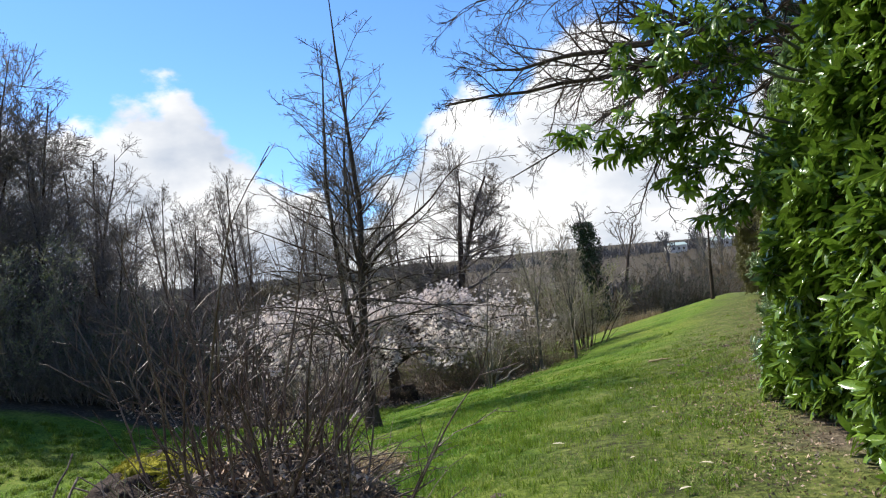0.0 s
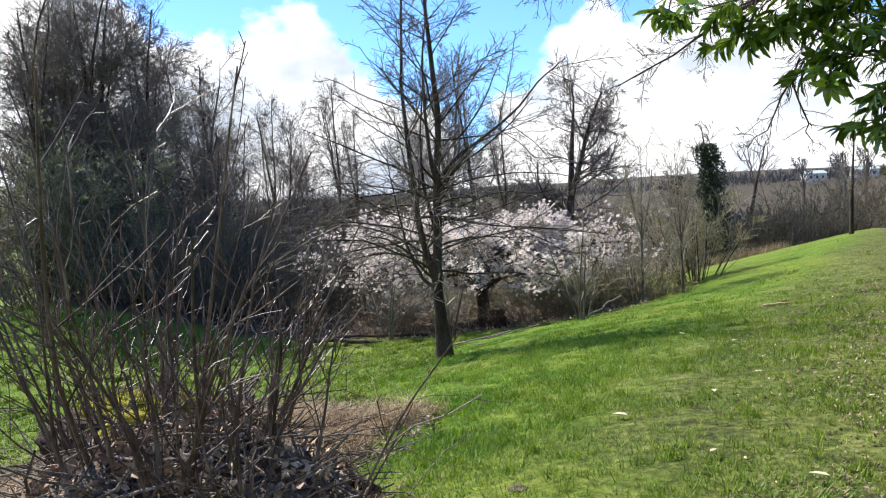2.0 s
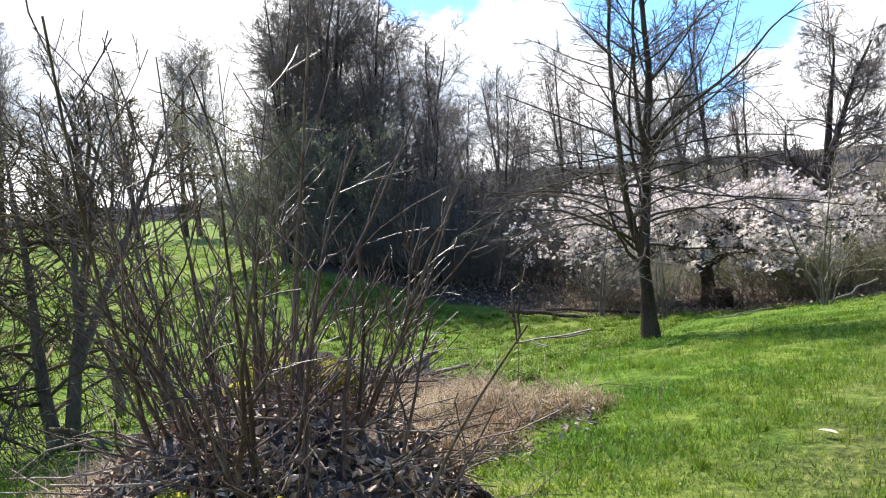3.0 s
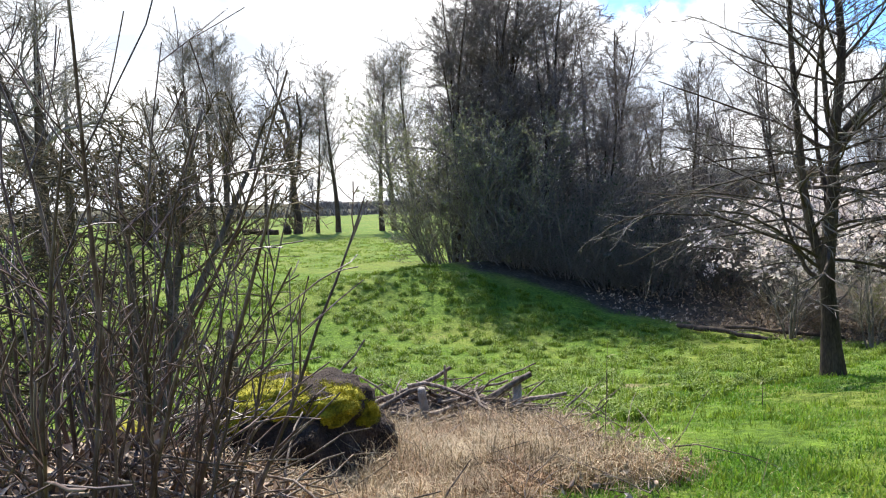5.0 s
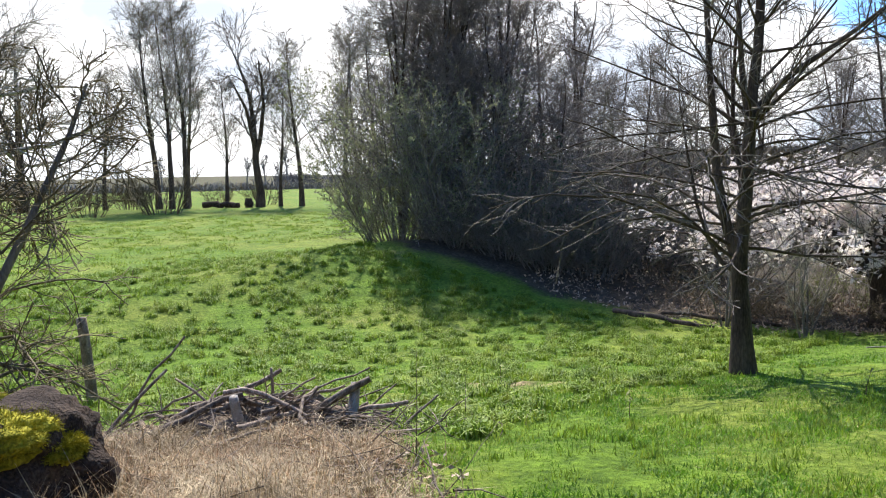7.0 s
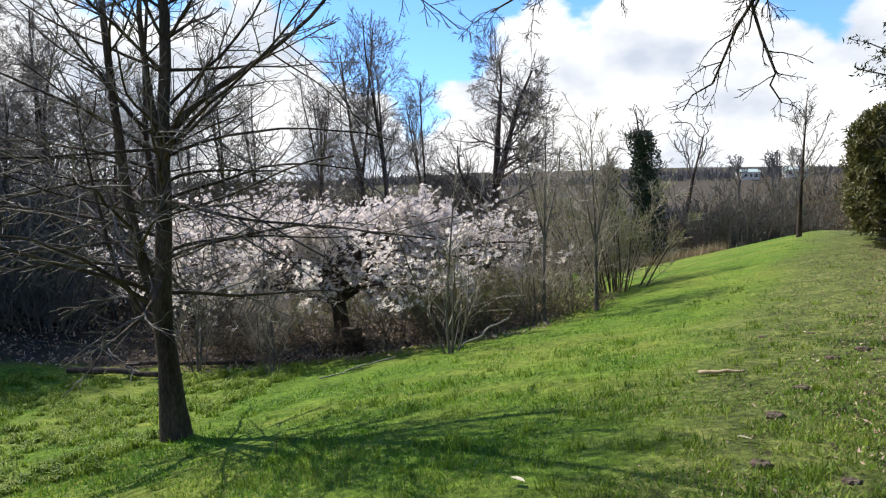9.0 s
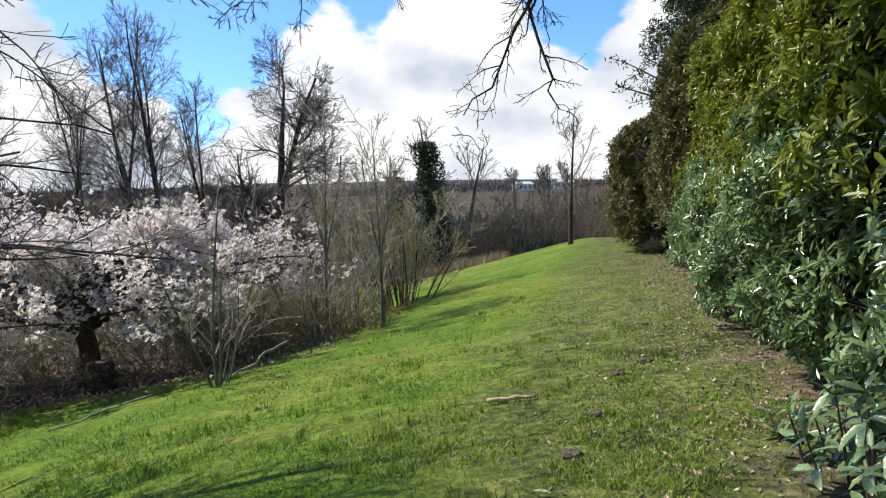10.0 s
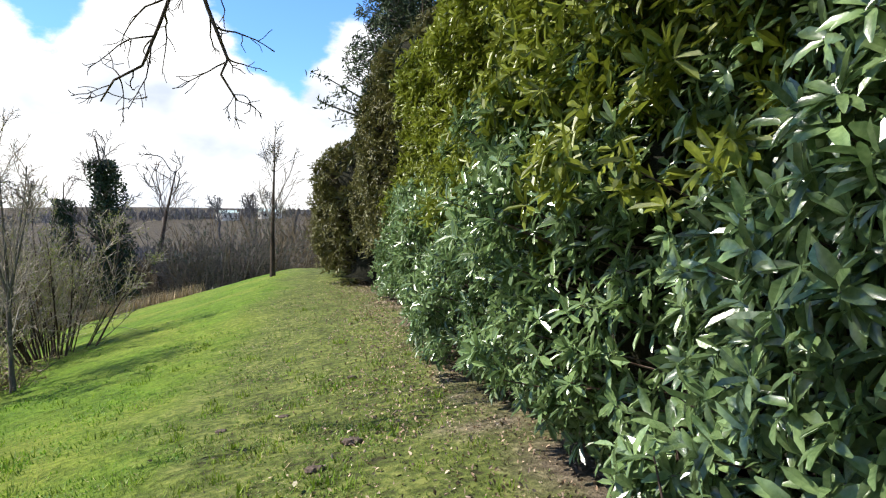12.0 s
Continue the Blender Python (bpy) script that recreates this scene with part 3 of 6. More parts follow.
# copse beyond the meadow
COPSE = "copse beside the meadow"
t1, _ = tree("copse_tree", on(-14.7, 22.3), "tall dark bare tree crowded in the copse", 11.8, 0.17, 21, limbs=40, first=0.12, wander=0.07, angle=46, ratio=0.36, up=0.03, twigs=10, fine=7, group=COPSE, tip=0.0085, limb_curve=0.2, wiggle=0.15)
t2, _ = tree("copse_tree", on(-13.2, 24.0), "tall dark bare tree crowded in the copse", 10.8, 0.15, 22, limbs=22, first=0.12, wander=0.07, angle=46, ratio=0.36, up=0.03, twigs=10, fine=7, fork=3, group=COPSE, tip=0.0085, limb_curve=0.2, wiggle=0.15)
copies(t1, [(-16.8, 23.6), (-15.8, 26.0), (-18.5, 25.5), (-17.0, 29.5)], 1, 0.85, 1.05)
copies(t2, [(-13.6, 21.2), (-16.2, 22.0), (-17.3, 28.0), (-15.2, 31.0)], 2, 0.85, 1.05)
copies(t1, [(-12.2, 22.0), (-13.8, 27.6), (-15.4, 33.0)], 41, 0.68, 0.74)
copies(t1, [(-10.6, 23.4), (-8.8, 25.4)], 43, 0.5, 0.56)
copies(t2, [(-11.8, 25.0), (-9.8, 27.6)], 42, 0.5, 0.56)
copies(t2, [(-15.2, 20.9)], 44, 0.78, 0.85)
b1, _ = shrub("willow_bush", on(-14.3, 19.9), "dense grey-green willow bush at the edge of the copse", 5.4, 1.0, 31, stems=34, side=9, fine=5, radius=0.024, lean=0.66, base=0.9, mat=BARK_GREY, twig=TWIG_GREY,
              leaves=11000, leaf_mat=HOLLY, leaf_size=0.085, tip=0.006, group=COPSE, low=0.03)
copies(b1, [(-15.6, 21.4), (-12.5, 20.4)], 3, 0.85, 1.05)
b2, _ = shrub("thicket", on(-10.4, 20.6), "dark tangled thicket under the copse trees", 3.6, 1.0, 32, stems=40, side=10, fine=4, radius=0.025, lean=0.8, base=1.1, mat=BARK_GREY, twig=TWIG, leaves=2500, leaf_mat=IVY, leaf_size=0.08, tip=0.007, group=COPSE, low=0.03)
copies(b2, [(-8.9, 21.6), (-12.4, 22.4), (-9.8, 23.6), (-7.6, 23.6), (-11.2, 22.4), (-14.4, 22.4), (-6.2, 25.0)], 4, 0.85, 1.15)
copies(b2, [(-11.6, 19.7), (-10.2, 20.1), (-9.0, 20.3), (-8.1, 20.9)], 45, 0.5, 0.66)

# line of trees across the meadow
FAR = "line of trees across the meadow"
f1, _ = tree("ash_tree", on(-50.6, 30.0), "tall bare ash tree at the far meadow edge", 14.8, 0.25, 41, limbs=34, first=0.3, angle=38, ratio=0.33, up=0.05, wander=0.03, twigs=9, fine=7, group=FAR, tip=0.0125, twig=TWIG_GREY)
copies(f1, [(-50.2, 30.8), (-49.6, 31.7), (-52.5, 33.4), (-45.0, 39.0), (-42.8, 41.8), (-42.2, 42.6), (-39.0, 41.8)], 5, 0.86, 0.98)
copies(f1, [(-48.2, 34.3), (-46.0, 37.7), (-53.0, 27.0)], 18, 0.68, 0.76)
f2, _ = tree("crooked_tree", on(-46.9, 36.4), "crooked thick-limbed bare tree at the meadow edge", 13.5, 0.36, 43, fork=3, limbs=9, first=0.2, angle=44, ratio=0.5, wander=0.1, limb_curve=0.3, up=0.08, thick=0.5, twigs=9, fine=6, group=FAR, tip=0.016)
f3, _ = tree("spreading_tree", on(-42.5, 16.4), "broad spreading bare tree beyond the shrubs", 15.0, 0.46, 44, limbs=20, first=0.24, angle=58, ratio=0.46, limb_curve=0.22, up=0.04, thick=0.42, twigs=11, fine=8, fork=2, group=FAR, tip=0.014, twig=TWIG_GREY)
copies(f3, [(-47.0, 8.0), (-55.0, 22.0)], 6, 0.8, 0.95)
s1, _ = shrub("scrub_bush", on(-44.0, 27.0), "brown leafless scrub bush in the distance", 3.4, 1.0, 45, stems=30, side=7, fine=3, radius=0.03, lean=0.8, base=1.4, mat=TWIG_SCRUB, tip=0.014, group="far scrub")
copies(s1, [(-52.0, 28.5), (-54.0, 25.0), (-52.5, 36.0), (-49.8, 38.6), (-57.0, 31.0), (-44.5, 22.5), (-46.0, 17.0), (-40.5, 12.0), (-38.0, 6.0)], 7, 0.6, 0.9)

# beyond the magnolia
BACK = "trees beyond the blossom"
g1, _ = tree("alder_tree", on(-4.7, 46.5), "slim bare tree standing in the valley", 12.5, 0.19, 51, limbs=20, first=0.2, angle=46, ratio=0.36, up=0.045, wander=0.05, twigs=8, fine=6, group=BACK, tip=0.0095, fork=3)
copies(g1, [(-9.4, 50.4), (-3.0, 51.5), (-6.4, 48.0)], 8, 0.8, 1.0)
copies(g1, [(-12.5, 47.0), (-13.9, 41.0), (-17.0, 44.0), (-11.0, 38.5), (-8.0, 44.0), (-16.0, 37.0), (-19.5, 41.0)], 48, 0.58, 0.7)
tree("oak_tree", on(1.3, 51.8), "broad bare oak with twisting limbs in the valley", 13.6, 0.46, 53, limbs=20, fork=2, first=0.2, angle=66, ratio=0.46, limb_curve=0.24, wander=0.05, up=0.03, thick=0.42, twigs=13, fine=11, group=BACK, tip=0.013)
ivy_tree, ivy_limbs = tree("ivy_tree", on(9.2, 42.0), "ivy-covered tree trunk standing in the scrub", 8.6, 0.28, 54, limbs=14, first=0.3, angle=40, ratio=0.3, up=0.1, twigs=6, fine=4, lean=(-0.08, 0), group=BACK, tip=0.014)
irng = np.random.default_rng(55)
it = irng.uniform(0.0, 0.9, 12000)
ia = irng.uniform(0, 6.28, 12000)
ir = (0.85 - 0.35 * it) * np.sqrt(irng.uniform(0.15, 1, 12000)) * (1 + 0.4 * np.sin(ia * 3 + it * 20))
part("ivy", leaf_cards(irng, np.stack([np.cos(ia) * ir - 0.08 * it * 8.2, np.sin(ia) * ir, it * 8.2], 1), 0.13, IVY, "ivy", slim=0.7), ivy_tree, "dark glossy ivy", "stuff")
copies(ivy_tree, [(7.3, 42.6)], 17, 0.68, 0.74)
tree("gnarled_tree", on(11.6, 45.5), "gnarled bare tree with stubby curling limbs", 8.5, 0.24, 56, limbs=9, first=0.35, angle=48, ratio=0.42, wander=0.08, limb_curve=0.4, up=0.12, twigs=5, fine=3, group=BACK, tip=0.016)
tree("lone_tree", on(11.4, 30.3), "thin young bare tree on the crest of the bank", 4.9, 0.09, 57, limbs=20, first=0.25, angle=42, ratio=0.34, up=0.12, twigs=6, fine=4, group=BACK, tip=0.006, twig=TWIG_GREY)
s2, _ = shrub("valley_scrub", on(12.2, 41.5), "dark brown leafless thicket in the valley", 3.6, 1.0, 61, stems=36, side=8, fine=2, radius=0.022, lean=0.9, base=1.6, mat=TWIG_SCRUB, tip=0.0085, group="valley scrub")
vr = random.Random(9)
spots = [(x + vr.uniform(-1.4, 1.4), y + vr.uniform(-2, 2)) for y in (31, 37, 44, 50) for x in range(-10, 34, 4) if x < 2.5 + (y - 31) * 0.2 or y > 40]
copies(b2, [(12.4, 39.5), (13.6, 40.2), (14.6, 40.9), (13.2, 41.2)], 15, 1.0, 1.2)
copies(s2, [p for p in spots if p[1] < 40], 10, 0.8, 1.1)
copies(s2, [p for p in spots if p[1] >= 40], 14, 1.15, 1.5)

# saplings and bushes at the edge of the lawn
EDGE = "saplings at the lawn edge"
e1, _ = shrub("hazel_bush", on(4.6, 24.3), "many-stemmed leafless hazel bush with first buds", 3.3, 1.0, 71, stems=34, side=11, fine=7, radius=0.022, lean=0.62, base=0.6, mat=BARK, twig=TWIG_PALE, leaves=9000, leaf_mat=SPRING, leaf_size=0.05, tip=0.005, group=EDGE)
e2, _ = shrub("sapling", on(0.95, 17.6), "thin grey multi-stemmed sapling at the lawn edge", 3.4, 1.0, 72, stems=7, side=9, fine=5, radius=0.02, lean=0.6, base=0.12, mat=BARK_GREY, twig=TWIG_PALE, tip=0.004, group=EDGE, stem_parts=True)
tree("young_tree", on(2.6, 20.4), "thin grey young tree at the lawn edge", 4.4, 0.045, 74, limbs=16, first=0.15, angle=34, ratio=0.34, up=0.05, twigs=6, fine=4, fork=3, tip=0.004, group=EDGE, bark=BARK_GREY, twig=TWIG_PALE)
tree("young_tree", on(3.7, 20.9), "thin grey young tree at the lawn edge", 4.1, 0.045, 75, limbs=16, first=0.12, angle=36, ratio=0.36, up=0.05, twigs=7, fine=4, fork=4, tip=0.004, group=EDGE, bark=BARK_GREY, twig=TWIG_PALE)
copies(e2, [(-2.2, 18.2), (2.4, 20.4), (3.3, 21.8), (-3.9, 19.0), (3.0, 23.5)], 11, 0.7, 1.05)
e3, _ = shrub("bramble", on(2.6, 21.6), "low tangle of brown brambles and dead stems", 1.3, 1.0, 73, stems=44, side=6, fine=3, radius=0.008, lean=1.2, base=1.0, mat=TWIG_SCRUB, leaves=900, leaf_mat=DEAD, leaf_size=0.05, tip=0.004, up=-0.03, group=EDGE)
copies(e3, [(1.2, 20.4), (0.4, 22.0), (1.6, 23.4), (-0.4, 20.6), (-3.0, 20.6), (-5.0, 21.0)], 12, 0.75, 1.0)


e4, _ = shrub("budding_thicket", on(-0.3, 22.6), "low thicket of thin stems with yellow-green buds", 1.7, 1.0, 76, stems=40, side=8, fine=4, radius=0.009, lean=0.8, base=0.9, mat=TWIG_SCRUB, twig=TWIG_PALE, leaves=4200, leaf_mat=SPRING, leaf_size=0.055, tip=0.004, group=EDGE)
copies(e4, [(0.9, 21.9), (1.9, 22.6), (-2.7, 23.0), (2.7, 22.2), (0.6, 23.8)], 16, 0.7, 1.0)


def blossom_tree():
    """A low wide tree whose boughs spread in tiers, white with flower on their upper sides."""
    rng = np.random.default_rng(81)
    root = empty("blossom_tree", on(-1.69, 21.2), "low wide-spreading tree covered in white spring blossom", "tree")
    P0 = stem_line([(0, 0, -0.12), (0.03, 0.02, 0.5), (-0.05, 0.0, 1.1), (0.02, 0.05, 1.7), (0.0, 0.1, 2.3)], 10)[None]
    R0 = np.array([[0.25, 0.2, 0.175, 0.17, 0.165, 0.15, 0.13, 0.1, 0.08, 0.05]])
    v, f = tubes(P0, R0, 12)
    part("trunk", mesh_of("trunk", v, [f], BARK), root)
    k = 46
    a = np.arange(k) * 2.39996 + rng.normal(0, 0.2, k)
    q = rng.uniform(0.5, 1.05, k)
    start = P0[0][rng.integers(4, 10, k)]
    end = np.stack([-0.6 + 5.3 * q * np.cos(a), 0.3 + 3.4 * q * np.sin(a), 0 * a], 1)
    end[:, 2] = 3.2 - 1.15 * q ** 2.2 - rng.uniform(0, 0.6, k) - 0.6 * q * np.clip(-np.cos(a) - 0.2, 0, 1)
    mid = start * 0.5 + end * 0.5
    mid[:, 2] = np.maximum(start[:, 2], end[:, 2]) + rng.uniform(-0.1, 0.45, k)
    t = np.linspace(0, 1, 10)[None, :, None]
    P1 = start[:, None] * (1 - t) ** 2 + 2 * mid[:, None] * t * (1 - t) + end[:, None] * t * t + rng.normal(0, 0.04, (k, 10, 3)) * t
    R1 = rng.uniform(0.04, 0.07, (k, 1)) * np.linspace(1, 0.18, 10)[None]
    L1 = np.linalg.norm(end - start, axis=1)
    for i in range(k):
        v, f = tubes(P1[i:i + 1], R1[i:i + 1], 6)
        part("bough", mesh_of("bough", v, [f], BARK), root)
    P2, R2, L2 = sprout(rng, P1, R1, np.maximum(L1, 2.2), 13, 0.25, 1.0, 52, 0.34, 6, 0.12, 0.0, 0.55, 0.006)
    P3, R3, L3 = sprout(rng, P2, R2, L2, 6, 0.2, 1.0, 48, 0.42, 4, 0.14, 0.02, 0.7, 0.0045)
    part("crown", crown_mesh([tubes(P2, R2, 4), tubes(P3, R3, 3)], TWIG), root, "dark spreading twigs", "stuff")
    # clusters of cupped five-petalled flowers, thick on some boughs and thin on others
    weight = np.repeat(rng.uniform(0.45, 1.0, k), 13 * 6) * np.where(P3[:, -1, 2] > 1.25 - 0.9 * (P3[:, -1, 0] < -2.2), 1.0, 0.12)
    pick = rng.choice(len(P3), 6200, p=weight / weight.sum())
    c = np.repeat(P3[pick, rng.integers(1, 4, len(pick))], 3, 0) + rng.normal(0, 0.075, (len(pick) * 3, 3)) + np.array([0, 0, 0.03])
    k = len(c)
    axis = unit(rng.normal(0, 0.5, (k, 3)) + np.array([-0.1, 0, 0.6]))
    u = unit(np.cross(axis, rng.normal(0, 1, (k, 3))))
    w = np.cross(axis, u)
    size = rng.uniform(0.036, 0.066, (k, 1))
    verts = []
    for i in range(5):
        a = i * 2 * np.pi / 5 + rng.normal(0, 0.2, (k, 1))
        d = u * np.cos(a) + w * np.sin(a)
        t = np.cross(axis, d)
        verts.append(np.stack([c, c + (d * 0.6 + axis * 0.35 + t * 0.3) * size, c + (d + axis * 0.25) * size, c + (d * 0.6 + axis * 0.35 - t * 0.3) * size], 1))
    verts = np.stack(verts, 1).reshape(-1, 3)
    i = np.arange(k * 5)[:, None] * 4
    part("blossom", mesh_of("blossom", verts, [np.concatenate([i + np.array([0, 1, 2]), i + np.array([0, 2, 3])])], PETAL), root, "white cupped flowers", "stuff")
    part("foliage", leaf_cards(rng, along(rng, P3, 2500), 0.05, SPRING, "foliage"), root, "few young green leaves", "stuff")


blossom_tree()


# ---- the hedge ----
def leaf_template(fine):
    """A lance-shaped leaf, one long, folded along its midrib and curling down at the tip."""
    if not fine:
        half = [(0.0, 0.0, 0.0), (1.0, 0.0, -0.1), (0.76, 0.135, 0.01), (0.32, 0.12, 0.05)]
        return np.array(half + [(x, -y, z) for x, y, z in half]), np.array([(0, 1, 2, 3), (7, 6, 5, 4)])
    rows = (0.0, 0.3, 0.72, 1.0)
    verts, faces = [], []
    for t in rows:
        w = 0.155 * math.sin(math.pi * t) ** 0.45 if 0 < t < 1 else 0.012 + 0.02 * t
        z = 0.05 * math.sin(math.pi * t) - 0.12 * t * t
        verts += [(t, -w, z + w * 0.35), (t, 0.0, z), (t, w, z + w * 0.35)]
    for r in range(len(rows) - 1):
        a = r * 3
        faces += [(a, a + 1, a + 4, a + 3), (a + 1, a + 2, a + 5, a + 4)]
    return np.array(verts), np.array(faces)


FINE, COARSE = leaf_template(True), leaf_template(False)


def leaf_frames(rng, tips, axes, per, spread, size, droop):
    """Origins, turns and sizes of leaves in whorls round shoot tips."""
    k = len(tips)
    ref = np.where(np.abs(axes[:, 2:3]) > 0.85, np.array([1.0, 0, 0]), np.array([0, 0, 1.0]))
    u = unit(np.cross(axes, ref))
    w = np.cross(axes, u)
    a = np.arange(per)[None, :, None] * 2.399 + rng.uniform(0, 6.28, (k, 1, 1)) + rng.normal(0, 0.2, (k, per, 1))
    open_ = np.radians(spread) * rng.uniform(0.55, 1.25, (k, per, 1))
    side = u[:, None] * np.cos(a) + w[:, None] * np.sin(a)
    d = unit(axes[:, None] * np.cos(open_) + side * np.sin(open_) + np.array([0, 0, -droop]))
    nrm = unit(axes[:, None] + np.array([-0.25, 0.2, 0.7]) + rng.normal(0, 0.25, (k, per, 3)))
    y = unit(np.cross(nrm, d))
    z = np.cross(d, y)
    o = np.repeat(tips[:, None], per, 1) - axes[:, None] * rng.uniform(0, 0.05, (k, per, 1))
    s = size * rng.uniform(0.65, 1.2, (k, per))
    return o.reshape(-1, 3), np.stack([d, y, z], -1).reshape(-1, 3, 3), s.ravel()


def leaf_mesh(o, turn, s, template, mat, name="foliage"):
    tv, tf = template
    v = o[:, None] + np.einsum("kij,vj->kvi", turn, tv) * s[:, None, None]
    f = tf[None] + (np.arange(len(o)) * len(tv))[:, None, None]
    return mesh_of(name, v.reshape(-1, 3), [f.reshape(-1, 4)], mat)


def hedge_front(s, z, tall, rough=1.0, slope=0.07, phase=0.0):
    """How far the foliage stands out from the hedge line, towards the lawn (minus)."""
    bulge = -0.25 * np.sin(np.clip(z / tall, 0, 1) * math.pi * 0.9)
    top = np.clip((z / tall - 0.72) / 0.28, 0, 1) ** 2 * 1.5
    return bulge + top + rough * (0.42 * lumps(s * 0.8 + 3 + phase, z * 0.9, 1.0) + 0.16 * lumps(s * 2.3, z * 2.5, 4.0)) + slope * z


def hedge_shrub(name, label, lo, hi, tall, tips, per, size, mat, seed, spread=80, droop=0.12, near=False, group="hedge of evergreen shrubs", low=0.12, shift=0.0, template=None, zmax=1.0, wave=0.22, rough=1.0, slope=0.07):
    rng = np.random.default_rng(seed)
    mx, my = hedge_at((lo + hi) / 2, 0.9 + shift)
    root = empty(name, on(mx, my), label, "shrub", group)
    base = np.array(root.location)
    s = rng.uniform(lo, hi, tips)
    roof = tall * (1 + wave * lumps(s * 1.1 + seed, s * 0.4, seed))
    z = low + (roof * zmax - low) * rng.uniform(0, 1, tips) ** 0.9 + (0.9 * wave * rng.normal(0, 1, tips) if low > 0.5 else 0)
    n = shift + hedge_front(s, z, tall, rough, slope, seed * 0.7) + rng.exponential(0.14, tips) - 0.1 + 0.12 * lumps(s * 6.5, z * 6.0, seed)
    n += 1.1 * np.clip(np.abs((s - (lo + hi) / 2) / ((hi - lo) / 2)) - 0.8, 0, 1)
    x, y = hedge_at(s, n)
    pts = np.stack([x, y, height(x, y) + z], 1)
    out = np.array([-0.9, 0.44, 0.0])
    axes = unit(out + np.array([0, 0, 0.25]) + np.stack([rng.normal(0, 0.5, tips), rng.normal(0, 0.5, tips), rng.normal(0.1, 0.45, tips) + 0.5 * z / tall], 1))
    o, turn, q = leaf_frames(rng, pts - base, axes, per, spread, size, droop)
    cut = len(o) // 2 if template is FINE else 0
    if cut:
        part("foliage", leaf_mesh(o[:cut], turn[:cut], q[:cut], FINE, mat), root, kind="stuff")
    part("foliage", leaf_mesh(o[cut:], turn[cut:], q[cut:], COARSE, mat), root, kind="stuff")
    # thinner leaf cover over the top, the back and the ends
    k = tips // 5
    face = rng.integers(0, 4, k)
    s2, z2 = rng.uniform(lo, hi, k), rng.uniform(0.1, tall * zmax * 0.95, k)
    s2 = np.where(face == 3, np.where(rng.uniform(0, 1, k) < 0.5, lo - 0.05, hi + 0.05), s2)
    z2 = np.where(face == 0, tall * zmax * rng.uniform(0.9, 0.97, k), z2)
    front = shift + hedge_front(s2, z2, tall, rough, slope, seed * 0.7) + 0.3
    n2 = np.where(face == 1, shift + 1.8 - 0.5 * (z2 / tall) ** 2 + rng.exponential(0.08, k), np.where(face == 2, shift + 1.75, front + (shift + 1.8 - front) * rng.uniform(0, 1, k)))
    x2, y2 = hedge_at(s2, n2)
    ax = np.where((face == 0)[:, None], np.array([0, 0, 1.0]), np.where((face == 3)[:, None], np.array([0.44, 0.9, 0.2]) * np.where(s2 > (lo + hi) / 2, 1, -1)[:, None], np.array([0.9, -0.44, 0.25])))
    o2, turn2, q2 = leaf_frames(rng, np.stack([x2, y2, height(x2, y2) + z2], 1) - base, unit(ax + rng.normal(0, 0.35, (k, 3))), per, spread, size * 2.2, droop)
    part("outer_foliage", leaf_mesh(o2, turn2, q2, COARSE, mat), root, kind="stuff")
    # shoots that carry the whorls
    k = min(tips, 900)
    heart = np.stack(hedge_at(s[:k], n[:k] + 0.7) + (height(*hedge_at(s[:k], n[:k] + 0.7)) + z[:k] * 0.85,), 1)
    bend = (heart + pts[:k]) / 2 - np.array([0, 0, 0.06])
    v, f = tubes(np.stack([heart, bend, pts[:k]], 1) - base, np.array([[0.009, 0.006, 0.003]]) * np.ones((k, 1)), 4)
    part("shoot_clump", mesh_of("shoot_clump", v, [f], STEM), root, kind="stuff")
    # an added solid core, its near-black colour standing in for shade behind the leaves
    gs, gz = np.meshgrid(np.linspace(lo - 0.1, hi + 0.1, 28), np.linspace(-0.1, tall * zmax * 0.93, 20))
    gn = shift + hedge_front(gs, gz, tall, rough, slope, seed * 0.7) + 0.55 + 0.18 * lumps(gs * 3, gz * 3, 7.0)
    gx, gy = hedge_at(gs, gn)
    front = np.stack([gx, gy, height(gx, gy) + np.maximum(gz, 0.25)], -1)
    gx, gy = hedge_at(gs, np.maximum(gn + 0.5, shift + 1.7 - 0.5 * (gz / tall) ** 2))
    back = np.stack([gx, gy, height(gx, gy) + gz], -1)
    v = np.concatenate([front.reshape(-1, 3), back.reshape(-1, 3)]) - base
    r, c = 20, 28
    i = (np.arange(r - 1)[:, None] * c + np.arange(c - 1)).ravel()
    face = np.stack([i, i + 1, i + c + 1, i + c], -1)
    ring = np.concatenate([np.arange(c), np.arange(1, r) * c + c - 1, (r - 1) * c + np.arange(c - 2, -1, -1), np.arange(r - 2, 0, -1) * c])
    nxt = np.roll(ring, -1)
    part("heart", mesh_of("heart", v, [face, face[:, ::-1] + r * c, np.stack([nxt, ring, ring + r * c, nxt + r * c], -1)], INNER_SHADE), root, "solid near-black core coloured as the hedge's inner shade")
    return root, base, (o, turn, q)


laurel, lbase, _ = hedge_shrub("cherry_laurel", "tall glossy bright-green cherry laurel beside the lawn", -6.6, -2.2, 4.6, 4200, 8, 0.165, LAUREL, 91, spread=68, droop=0.35, template=FINE, shift=0.0, rough=0.6, slope=0.2)
rhodo, rbase, _ = hedge_shrub("rhododendron", "dark-green rhododendron with whorls of leathery leaves", -2.4, 1.7, 4.8, 3700, 9, 0.122, RHODO, 92, template=FINE, shift=0.35, wave=0.05, rough=0.6, slope=0.15)
